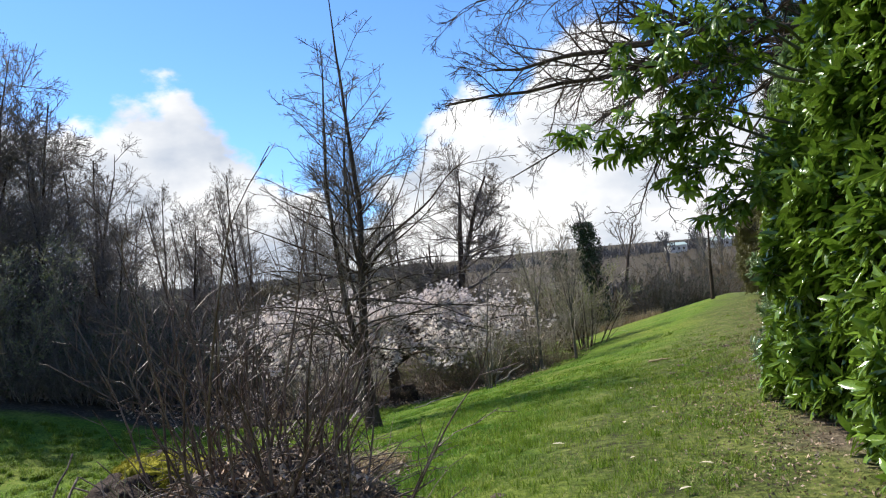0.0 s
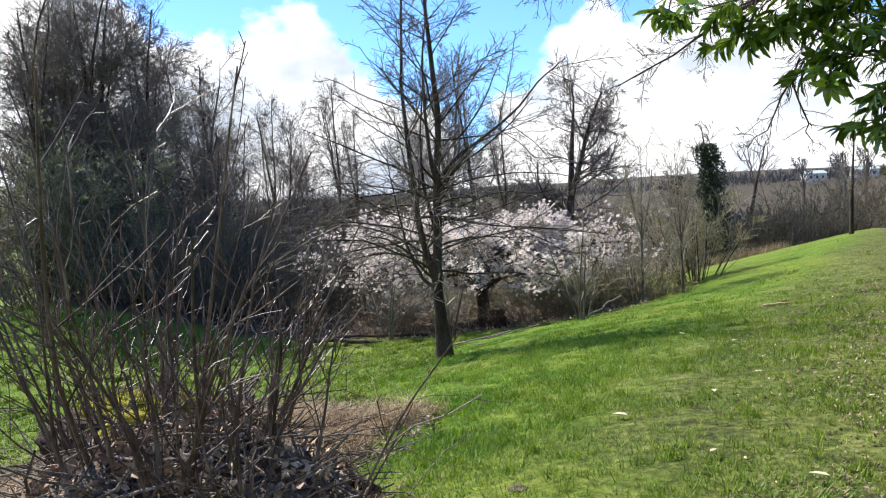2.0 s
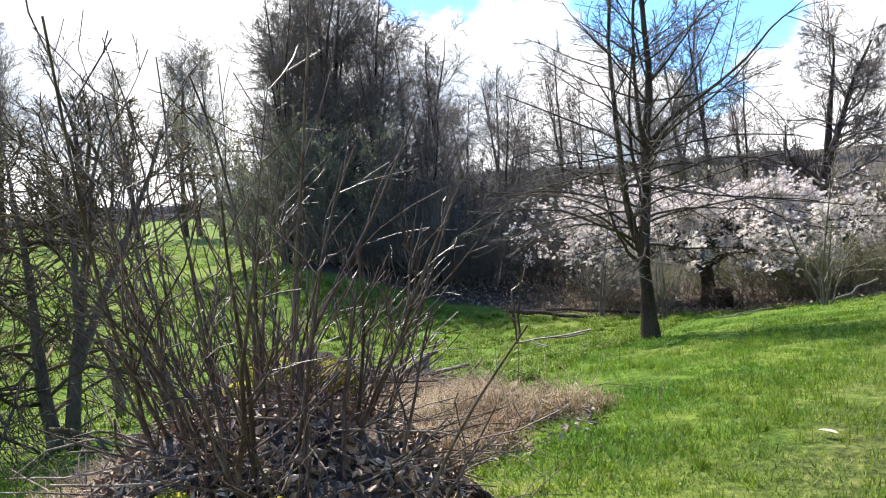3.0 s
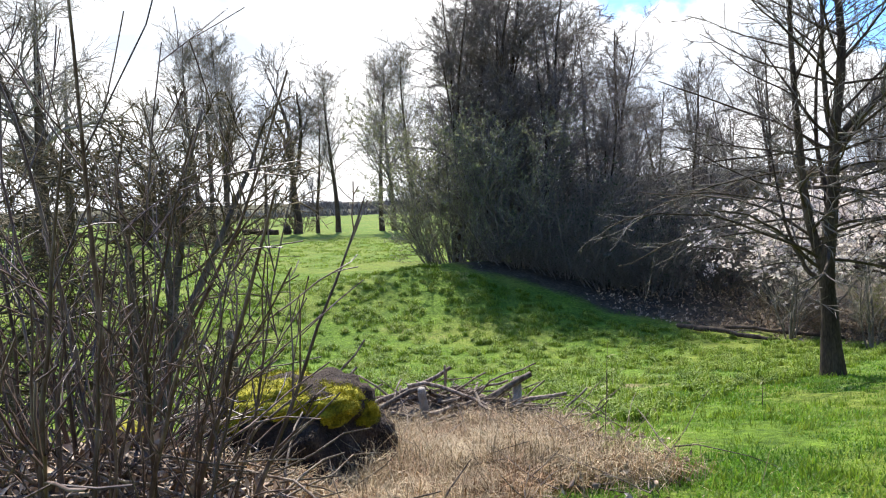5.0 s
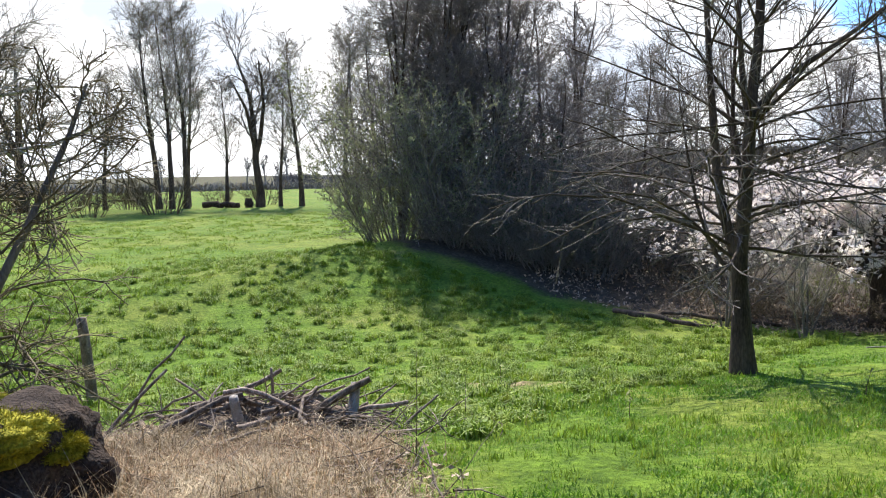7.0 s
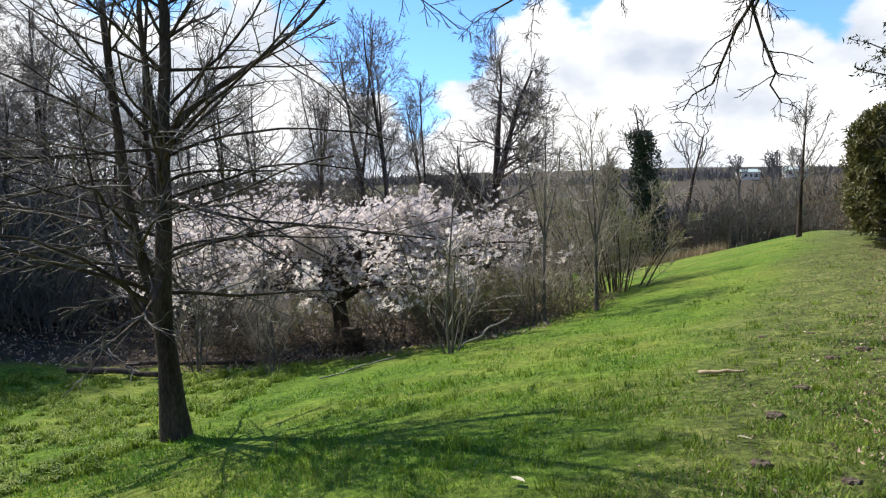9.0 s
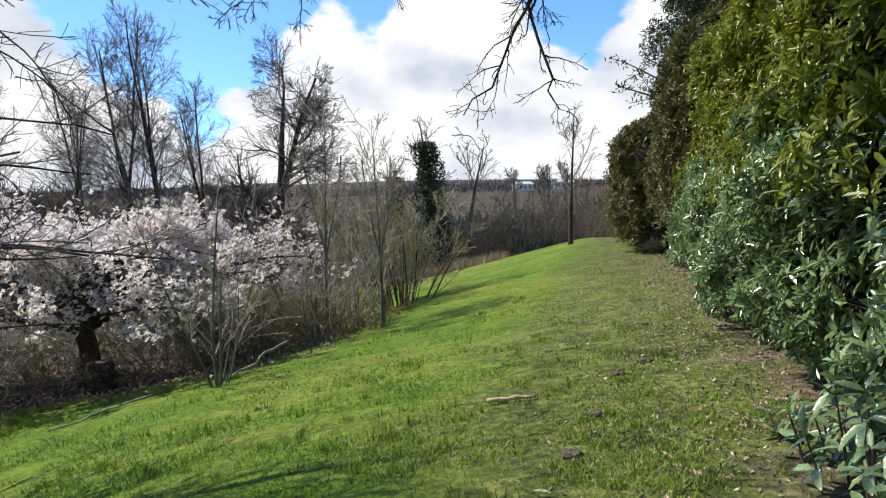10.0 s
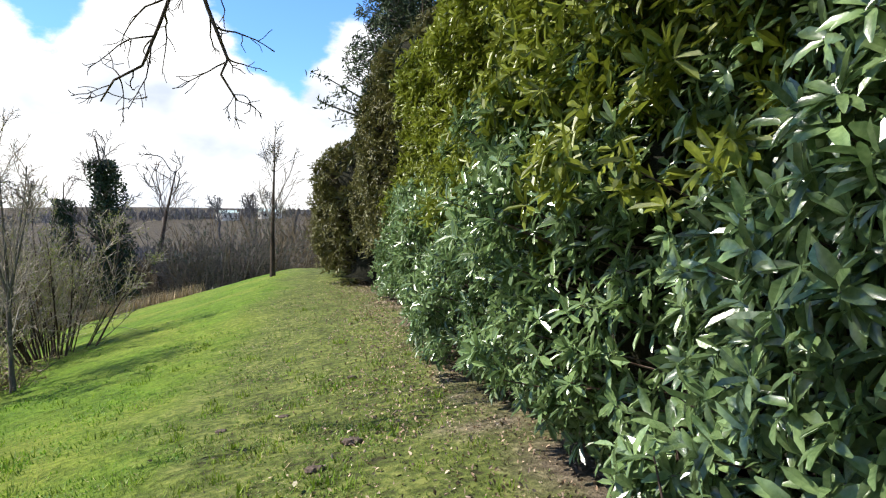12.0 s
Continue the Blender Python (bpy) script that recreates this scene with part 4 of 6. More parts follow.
hedge_shrub("rhododendron", "dark-green rhododendron in the long hedge", 1.5, 9.0, 3.1, 4800, 8, 0.11, RHODO, 93, shift=0.1, slope=0.27, wave=0.3)
hedge_shrub("golden_laurel", "yellow-green laurel rising above the rhododendrons", 0.9, 13.2, 5.6, 9000, 8, 0.12, GOLD, 94, shift=0.3, low=1.4, slope=0.14)
hedge_shrub("rhododendron", "dark-green rhododendron in the long hedge", 8.6, 16.5, 2.7, 3400, 8, 0.11, RHODO, 95, shift=0.1, slope=0.25, wave=0.3)
hedge_shrub("bronze_shrub", "bronze-green evergreen shrub in the hedge", 11.5, 18.0, 6.0, 4600, 8, 0.12, BROWN_LEAF, 96, shift=-0.2, low=1.2, slope=0.12)
hedge_shrub("evergreen_shrub", "rounded dark evergreen shrub at the hedge end", 16.0, 22.0, 4.1, 3000, 8, 0.13, BROWN_LEAF, 97, shift=-0.95, low=0.3)


def low_rhododendron():
    """The low young growth at the hedge foot, leaf by leaf."""
    rng = np.random.default_rng(99)
    cx, cy = hedge_at(-0.2, 0.25)
    root = empty("low_rhododendron", on(cx, cy), "low young rhododendron with pale-veined leathery whorls", "shrub", "hedge of evergreen shrubs")
    base = np.array(root.location)
    k = 44
    s, n = rng.uniform(-1.3, 1.3, k), rng.uniform(-0.35, 0.3, k)
    x, y = hedge_at(s, n)
    z = rng.uniform(0.1, 0.4, k) + 0.5 * np.clip(n + 0.2, 0, 1)
    tips = np.stack([x, y, height(x, y) + z], 1) - base
    axes = unit(np.stack([rng.normal(-0.5, 0.3, k), rng.normal(0.15, 0.35, k), np.full(k, 0.8)], 1))
    heart = tips * np.array([0.88, 0.88, 0]) + np.array([0, 0, -0.08])
    v, f = tubes(np.stack([heart, (heart + tips) / 2 + [0, 0, 0.03], tips], 1), np.array([[0.008, 0.006, 0.004]]) * np.ones((k, 1)), 5)
    part("shoot_clump", mesh_of("shoot_clump", v, [f], STEM), root, kind="stuff")
    mids = heart * 0.45 + tips * 0.55
    o, turn, q = leaf_frames(rng, np.concatenate([tips, mids]), np.concatenate([axes, axes]), 6, 80, 0.14, 0.15)
    shared = mesh_of("leaf", FINE[0], [FINE[1]], RHODO)
    for i in range(min(len(o), 300)):
        ob = part("leaf", shared, root)
        ob.matrix_basis = Matrix.Translation(o[i]) @ Matrix(turn[i].tolist()).to_4x4() @ Matrix.Scale(float(q[i]), 4)
    if len(o) > 300:
        part("foliage", leaf_mesh(o[300:], turn[300:], q[300:], FINE, RHODO), root, kind="stuff")


low_rhododendron()


def conifer(name, place, tall, seed):
    rng = np.random.default_rng(seed)
    root = empty(name, place, "tall dark-green conifer rising behind the hedge", "tree", "conifers behind the hedge")
    P0 = path(rng, np.array([[0, 0, -0.1]]), np.array([[0, 0, 1.0]]), np.array([tall]), 10, 0.01, 0.02)
    R0 = 0.18 * np.linspace(1, 0.06, 10)[None]
    v, f = tubes(P0, R0, 8)
    part("trunk", mesh_of("trunk", v, [f], BARK), root)
    P1, R1, L1 = sprout(rng, P0, R0, np.array([tall]), 80, 0.3, 0.99, 66, 0.27, 6, 0.05, 0.03, 0.35, 0.008, fade=0.85)
    P2, R2, L2 = sprout(rng, P1, R1, L1, 10, 0.15, 1.0, 48, 0.36, 4, 0.06, -0.02, 0.5, 0.01)
    part("branch_mass", crown_mesh([tubes(P1, R1, 4), tubes(P2, R2, 3)], TWIG, "branch_mass"), root, kind="stuff")
    part("foliage", leaf_cards(rng, along(rng, P2, 22000) + rng.normal(0, 0.06, (22000, 3)), 0.13, CONIFER, "foliage", slim=0.25), root, "dark feathery sprays", "stuff")
    return root


c1 = conifer("conifer", on(*hedge_at(14.6, 1.2)), 9.5, 101)
copies(c1, [hedge_at(17.6, 1.2), hedge_at(12.2, 2.2), hedge_at(9.2, 3.2)], 13, 0.85, 1.05)


def laurel_sprays():
    """Boughs of the laurel that hang out over the lawn."""
    rng = np.random.default_rng(111)
    ends = np.array([(1.40, 6.85, 2.85), (1.62, 6.9, 2.62), (1.75, 6.55, 3.3), (2.0, 6.6, 2.75), (1.95, 6.7, 3.75), (2.2, 6.4, 2.35), (2.35, 6.5, 3.1), (2.1, 6.0, 3.4), (2.45, 6.3, 1.9), (2.3, 5.6, 3.9)])
    starts = np.array([3.3, 6.3, 0]) + np.stack([rng.uniform(-0.2, 0.2, 10), rng.uniform(-0.4, 0.4, 10), ends[:, 2] - rng.uniform(-0.15, 0.45, 10)], 1)
    t = np.linspace(0, 1, 8)[None, :, None]
    P = starts[:, None] * (1 - t) + ends[:, None] * t + np.array([0, 0, 0.25]) * np.sin(t * math.pi) + rng.normal(0, 0.02, (10, 8, 3))
    v, f = tubes(P - lbase, np.linspace(0.016, 0.004, 8)[None] * np.ones((10, 1)), 6)
    part("bough_clump", mesh_of("bough_clump", v, [f], STEM_GREEN), laurel, kind="stuff")
    P1, R1, L1 = sprout(rng, P, np.full((10, 8), 0.008), np.full(10, 1.5), 15, 0.2, 1.0, 45, 0.26, 4, 0.1, -0.05, 0.7, 0.003)
    tips = np.concatenate([P1[:, -1], P1[:, 2], P[:, -1]])
    axes = unit(np.concatenate([P1[:, -1] - P1[:, -2], P1[:, 2] - P1[:, 1], P[:, -1] - P[:, -2]]) + 1e-6)
    v, f = tubes(P1 - lbase, R1, 4)
    part("side_growth", mesh_of("side_growth", v, [f], STEM_GREEN), laurel, kind="stuff")
    o, turn, q = leaf_frames(rng, tips - lbase, axes, 8, 62, 0.15, 0.5)
    part("hanging_foliage", leaf_mesh(o, turn, q, FINE, LAUREL), laurel, kind="stuff")


laurel_sprays()


# ---- the old tree behind the hedge, whose limbs reach over the lawn ----
def old_tree():
    rng = np.random.default_rng(121)
    x, y = 9.6, 12.2
    root = empty("old_oak", on(x, y), "large bare oak with long limbs arching over the lawn", "tree")
    base = np.array(root.location)
    P0 = path(rng, np.array([[0, 0, -0.2]]), np.array([[-0.05, 0, 1.0]]), np.array([8.5]), 10, 0.03, 0.02)
    R0 = 0.42 * np.linspace(1, 0.4, 10)[None]
    v, f = tubes(P0, R0, 12)
    part("trunk", mesh_of("trunk", v, [f], BARK), root)
    bows = [((9.3, 12.2, 4.6), (6.1, 11.6, 6.1), (3.4, 12.0, 5.15), (1.2, 12.0, 5.15), 0.12),
            ((9.3, 12.4, 4.2), (6.4, 12.4, 5.6), (4.2, 12.4, 5.0), (0.3, 12.3, 4.75), 0.11),
            ((9.3, 12.6, 4.8), (7.0, 13.6, 6.2), (5.2, 14.4, 5.4), (4.7, 14.8, 3.5), 0.08),
            ((9.3, 12.2, 5.4), (6.5, 11.4, 7.2), (3.6, 11.6, 6.6), (1.0, 11.8, 6.3), 0.10),
            ((9.3, 12.6, 5.2), (6.6, 14.0, 6.6), (4.4, 15.2, 5.2), (1.7, 15.6, 3.75), 0.07)]
    t = np.linspace(0, 1, 16)[:, None]
    P1 = []
    for a, b, c, d, r in bows:
        a, b, c, d = (np.array(q) for q in (a, b, c, d))
        p = a * (1 - t) ** 3 + 3 * b * t * (1 - t) ** 2 + 3 * c * t * t * (1 - t) + d * t ** 3
        P1.append(p + rng.normal(0, 0.035, p.shape) - base)
    P1 = np.stack(P1)
    R1 = np.array([[b[-1]] for b in bows]) * np.linspace(1, 0.16, 16)[None]
    for i in range(len(bows)):
        v, f = tubes(P1[i:i + 1], R1[i:i + 1], 9)
        part("limb", mesh_of("limb", v, [f], BARK), root)
    P2, R2, L2 = sprout(rng, P1, R1, np.array([7.5, 8.0, 4.5, 8.0, 5.0]), 34, 0.25, 1.0, 44, 0.28, 9, 0.17, -0.03, 0.5, 0.006)
    P3, R3, L3 = sprout(rng, P2, R2, L2, 9, 0.2, 1.0, 42, 0.46, 6, 0.2, -0.02, 0.6, 0.004)
    P4, R4, L4 = sprout(rng, P3, R3, L3, 4, 0.3, 1.0, 40, 0.5, 4, 0.2, 0.0, 0.7, 0.003)
    part("crown", crown_mesh([tubes(P2, R2, 5), tubes(P3, R3, 4), tubes(P4, R4, 3)], BARK), root, "bare twigs", "stuff")
    # the crooked hanging spray at the end of the third limb
    hang = np.array([(4.75, 14.7, 3.9), (4.62, 14.76, 3.55), (4.72, 14.7, 3.15), (4.86, 14.66, 2.75), (4.80, 14.66, 2.62), (4.93, 14.66, 2.42)])
    hang2 = np.array([(4.72, 14.78, 3.7), (4.5, 14.9, 3.3), (4.42, 15.0, 3.05), (4.3, 15.1, 2.72), (4.12, 15.3, 2.62), (4.02, 15.34, 2.44)])
    H = np.stack([hang, hang2]) - base
    RH = np.array([[0.022], [0.02]]) * np.linspace(1, 0.35, 6)[None]
    H2, RH2, LH2 = sprout(rng, H, RH, np.array([1.6, 1.7]), 11, 0.15, 1.0, 55, 0.36, 7, 0.28, 0.0, 0.6, 0.004)
    H3, RH3, LH3 = sprout(rng, H2, RH2, LH2, 4, 0.3, 1.0, 45, 0.4, 4, 0.25, 0.0, 0.7, 0.003)
    part("hanging_spray", crown_mesh([tubes(H, RH, 7), tubes(H2, RH2, 5), tubes(H3, RH3, 4)], BARK, "hanging_spray"), root, "crooked hanging twigs", "stuff")


old_tree()


# ---- coppice heap, stump and brushwood ----
def dome(name, rx, ry, tall, mat, seed, rough=0.12, steps=40, sharp=2.2, skirt=0.15):
    """A lumpy mound, highest in the middle, its rim below the ground."""
    a = np.linspace(0, 2 * np.pi, steps, endpoint=False)
    r = np.linspace(0.0, 1.0, 14)[1:]
    A, Q = np.meshgrid(a, r)
    X, Y = Q * np.cos(A) * rx, Q * np.sin(A) * ry
    k = 1 + rough * lumps(np.cos(A) * 2 + seed, np.sin(A) * 2, seed)
    Z = tall * np.clip(1 - Q ** sharp, 0, 1) - skirt * Q ** 4 + rough * tall * lumps(X * 5 + seed, Y * 5, seed) * (1 - Q ** 4)
    v = np.concatenate([[[0, 0, tall]], np.stack([X * k, Y * k, Z], -1).reshape(-1, 3)])
    i = np.arange(12)[:, None] * steps + np.arange(steps) + 1
    j = np.arange(12)[:, None] * steps + (np.arange(steps) + 1) % steps + 1
    quads = np.stack([i, i + steps, j + steps, j], -1).reshape(-1, 4)
    tri = np.stack([np.zeros(steps, int), np.arange(steps) + 1, (np.arange(steps) + 1) % steps + 1], -1)
    return mesh_of(name, v, [quads, tri], mat)


def litter_cards(rng, x, y, z, size, mat, name):
    return leaf_cards(rng, np.stack([x, y, z], 1), size, mat, name, slim=0.5)


def coppice(cx, cy, seed, label, stems, tall, rx, high, lean):
    root, (P0, P1, PT) = shrub("coppice_shrub", on(cx, cy, high * 0.6), label, tall, 1.0, seed, stems=stems, side=5, fine=2, radius=0.0094, lean=lean, base=0.5 * rx, mat=STEM, tip=0.0026, wiggle=0.11, up=0.04, low=0.22, stem_parts=True)
    return root


coppice(-1.08, 4.08, 131, "coppiced shrub of upright reddish stems on an old stool", 38, 1.3, 0.85, 0.75, 0.42)
coppice(-0.62, 3.8, 134, "coppiced shrub of thin fanned stems on the mound's flank", 14, 1.1, 0.5, 0.4, 0.75)
coppice(-1.4, 4.2, 132, "coppiced shrub of tall brown stems beside a stump", 15, 2.15, 0.5, 0.25, 0.3)
shrub("arching_shrub", on(-2.3, 3.9, 0.02), "low arching greenish stems beside the coppice", 1.2, 1.0, 133, stems=16, side=6, fine=3, radius=0.005, lean=1.3, base=0.45, mat=STEM_GREEN, tip=0.0025, wiggle=0.07, up=0.0)


def heap():
    rng = np.random.default_rng(141)
    root = empty("stool_mound", on(-1.08, 4.05, -0.03), "mound of old roots and twigs under the coppice", "mound")
    part("earth", dome("earth", 1.0, 0.88, 0.62, SOIL, 3.0, 0.22), root)
    k = 700
    a, q = rng.uniform(0, 6.28, k), np.sqrt(rng.uniform(0, 1, k))
    start = np.stack([np.cos(a) * q * 0.95, np.sin(a) * q * 0.85, 0.66 * (1 - q ** 2.2) + rng.uniform(0.0, 0.08, k)], 1)
    b = rng.uniform(0, 6.28, k)
    P = path(rng, start, unit(np.stack([np.cos(b), np.sin(b), rng.normal(0.1, 0.3, k)], 1)), rng.uniform(0.15, 0.6, k), 5, 0.18, -0.03)
    v, f = tubes(P, rng.uniform(0.002, 0.008, (k, 1)) * np.linspace(1, 0.5, 5)[None], 5)
    part("twig_tangle", mesh_of("twig_tangle", v, [f], STICK), root, "tangled dead twigs", "stuff")
    k = 6500
    a, q = rng.uniform(0, 6.28, k), np.sqrt(rng.uniform(0, 1.2, k))
    part("leaf_tangle", litter_cards(rng, np.cos(a) * q, np.sin(a) * q * 0.9, 0.66 * np.clip(1 - q ** 2.2, 0, 1) + rng.uniform(0.0, 0.07, k), 0.048, DEAD, "leaf_tangle"), root, "curled dead leaves", "stuff")
    for x, y, rx, ry, h in ((0.32, -0.45, 0.27, 0.2, 0.15), (0.52, -0.42, 0.19, 0.16, 0.12), (0.04, -0.52, 0.19, 0.15, 0.12), (-0.4, 0.25, 0.22, 0.18, 0.18)):
        p = part("moss_cushion", dome("moss_cushion", rx, ry, h, MOSS, x * 9, 0.3, 28), root, "bright yellow-green moss")
        p.location = (x, y, 0.66 * (1 - math.hypot(x, y / 0.87) ** 2.2) - 0.02)
    for i in range(7):
        a = rng.uniform(0, 6.28)
        P = path(rng, np.array([[math.cos(a) * 0.5, math.sin(a) * 0.45, 0.48]]), unit(np.array([[math.cos(a), math.sin(a), -0.8]])), np.array([0.42]), 7, 0.12, -0.05)
        v, f = tubes(P, 0.05 * np.linspace(1, 0.35, 7)[None], 8)
        part("root", mesh_of("root", v, [f], ROT), root)


heap()


def bank_rise(x, y):
    """How far the bank of dead grass stands above the ground."""
    q = np.hypot((x + 1.9) / 1.05, (y - 4.7) / 0.8)
    return 0.36 * np.clip(1 - q ** 2, 0, 1)


def dry_bank():
    root = empty("litter_bank", on(-1.9, 4.7, -0.02), "low bank of matted dead grass and leaves beside the stump", "mound")
    part("earth", dome("earth", 1.08, 0.83, 0.36, RUSSET, 5.0, 0.12), root)


dry_bank()


def narcissus(x, y, z):
    root = empty("narcissus", (x, y, z), "single pale narcissus flower beside the mossy mound", "flower")
    v, f = tubes(np.array([[(0, 0.06, -0.25), (0, 0.02, -0.1), (0, 0, 0)]]), np.full((1, 3), 0.003), 6)
    part("stalk", mesh_of("stalk", v, [f], STEM_GREEN), root)
    for i in range(6):
        a = i * math.pi / 3
        bm = bmesh.new()
        ring = [bm.verts.new((u * math.cos(a) - w * math.sin(a), -0.012 * math.sin(u * 40), u * math.sin(a) + w * math.cos(a))) for u, w in ((0.004, 0), (0.025, 0.013), (0.05, 0), (0.025, -0.013))]
        bm.faces.new(ring)
        part("petal", bm_mesh("petal", bm, PETAL), root)
    v, f = tubes(np.array([[(0, 0, 0), (0, -0.012, 0), (0, -0.022, 0)]]), np.array([[0.006, 0.009, 0.012]]), 10)
    part("trumpet", mesh_of("trumpet", v, [f], GOLDEN), root, "yellow trumpet")


GOLDEN = material("narcissus_yellow", [(0.65, 0.48, 0.05), (0.8, 0.62, 0.1)], 20, 0.6, 0.0)
narcissus(-0.86, 3.2, 0.55)


def stump():
    """A rotten stump lying on its side, moss over its top."""
    root = empty("mossy_stump", on(-2.38, 5.66, -0.03), "dark rotten tree stump capped with bright yellow-green moss", "stump")
    root.rotation_euler = (0, 0, radians(98))
    root.scale = (0.88, 0.8, 0.99)
    rng = np.random.default_rng(151)
    bm = bmesh.new()
    bmesh.ops.create_icosphere(bm, subdivisions=5, radius=1.0)
    for v in bm.verts:
        p = v.co.copy()
        q = Vector((math.copysign(abs(p.x) ** 0.86, p.x), math.copysign(abs(p.y) ** 0.9, p.y), math.copysign(abs(p.z) ** 0.8, p.z)))
        k = 1.04 + 0.2 * noise.noise(p * 1.7) + 0.11 * noise.noise(p * 4.3) + 0.05 * noise.noise(p * 11) + 0.025 * noise.noise(p * 27)
        v.co = Vector((q.x * 0.74 * k, q.y * 0.5 * k, 0.3 + q.z * 0.42 * k - 0.10 * q.x))
    part("body", bm_mesh("body", bm, ROT), root)
    bm = bmesh.new()
    bmesh.ops.create_icosphere(bm, subdivisions=4, radius=1.0)
    for v in bm.verts:
        p = v.co.copy()
        v.co = Vector((0.28 + p.x * 0.33, 0.06 + p.y * 0.3, 0.62 + p.z * 0.045 * (1 + 0.5 * noise.noise(p * 4)) - 0.14 * (p.x + 0.3)))
    part("bare_wood", bm_mesh("bare_wood", bm, WEATHERED), root, "grey weathered bare wood")
    for x, y, z, rx, ry, h in ((-0.32, -0.1, 0.64, 0.34, 0.3, 0.13), (0.02, -0.26, 0.57, 0.3, 0.22, 0.12), (0.3, -0.36, 0.46, 0.13, 0.1, 0.08), (-0.08, 0.1, 0.65, 0.3, 0.22, 0.09), (-0.55, -0.12, 0.58, 0.16, 0.22, 0.1)):
        bm = bmesh.new()
        bmesh.ops.create_icosphere(bm, subdivisions=5, radius=1.0)
        spikes = []
        for v in bm.verts:
            p = v.co.copy()
            k = 1 + 0.22 * noise.noise(p * 2.4 + Vector((x * 9, y * 9, 0))) + 0.09 * noise.noise(p * 7) + 0.05 * noise.noise(p * 19) + 0.03 * noise.noise(p * 43)
            v.co = Vector((p.x * rx * k, p.y * ry * k, p.z * h * k))
            if p.z > -0.3:
                spikes.append((*v.co, *p))
        cushion = part("moss_cushion", bm_mesh("moss_cushion", bm, MOSS), root, "bright yellow-green moss")
        cushion.location = (x, y, z)
        # short fronds that make the cushion furry
        q = np.repeat(np.array(spikes), 3, 0)
        o, way = q[:, :3] + rng.normal(0, 0.007, (len(q), 3)), unit(q[:, 3:] + rng.normal(0, 0.45, (len(q), 3)))
        side = unit(np.cross(way, rng.normal(0, 1, way.shape))) * 0.0028
        fur = np.stack([o - side, o + side, o + way * rng.uniform(0.012, 0.034, (len(q), 1))], 1).reshape(-1, 3)
        part("moss_fronds", mesh_of("moss_fronds", fur, [np.arange(len(fur)).reshape(-1, 3)], MOSS, False), root, kind="stuff").location = (x, y, z)
    for i in range(9):
        a = rng.uniform(3.4, 6.2)
        P = path(rng, np.array([[math.cos(a) * 0.66, math.sin(a) * 0.45, rng.uniform(0.1, 0.3)]]), unit(np.array([[math.cos(a), math.sin(a), -0.6]])), np.array([0.45]), 6, 0.25, -0.1)
        v, f = tubes(P, 0.035 * np.linspace(1, 0.3, 6)[None], 7)
        part("root", mesh_of("root", v, [f], ROT), root)


stump()


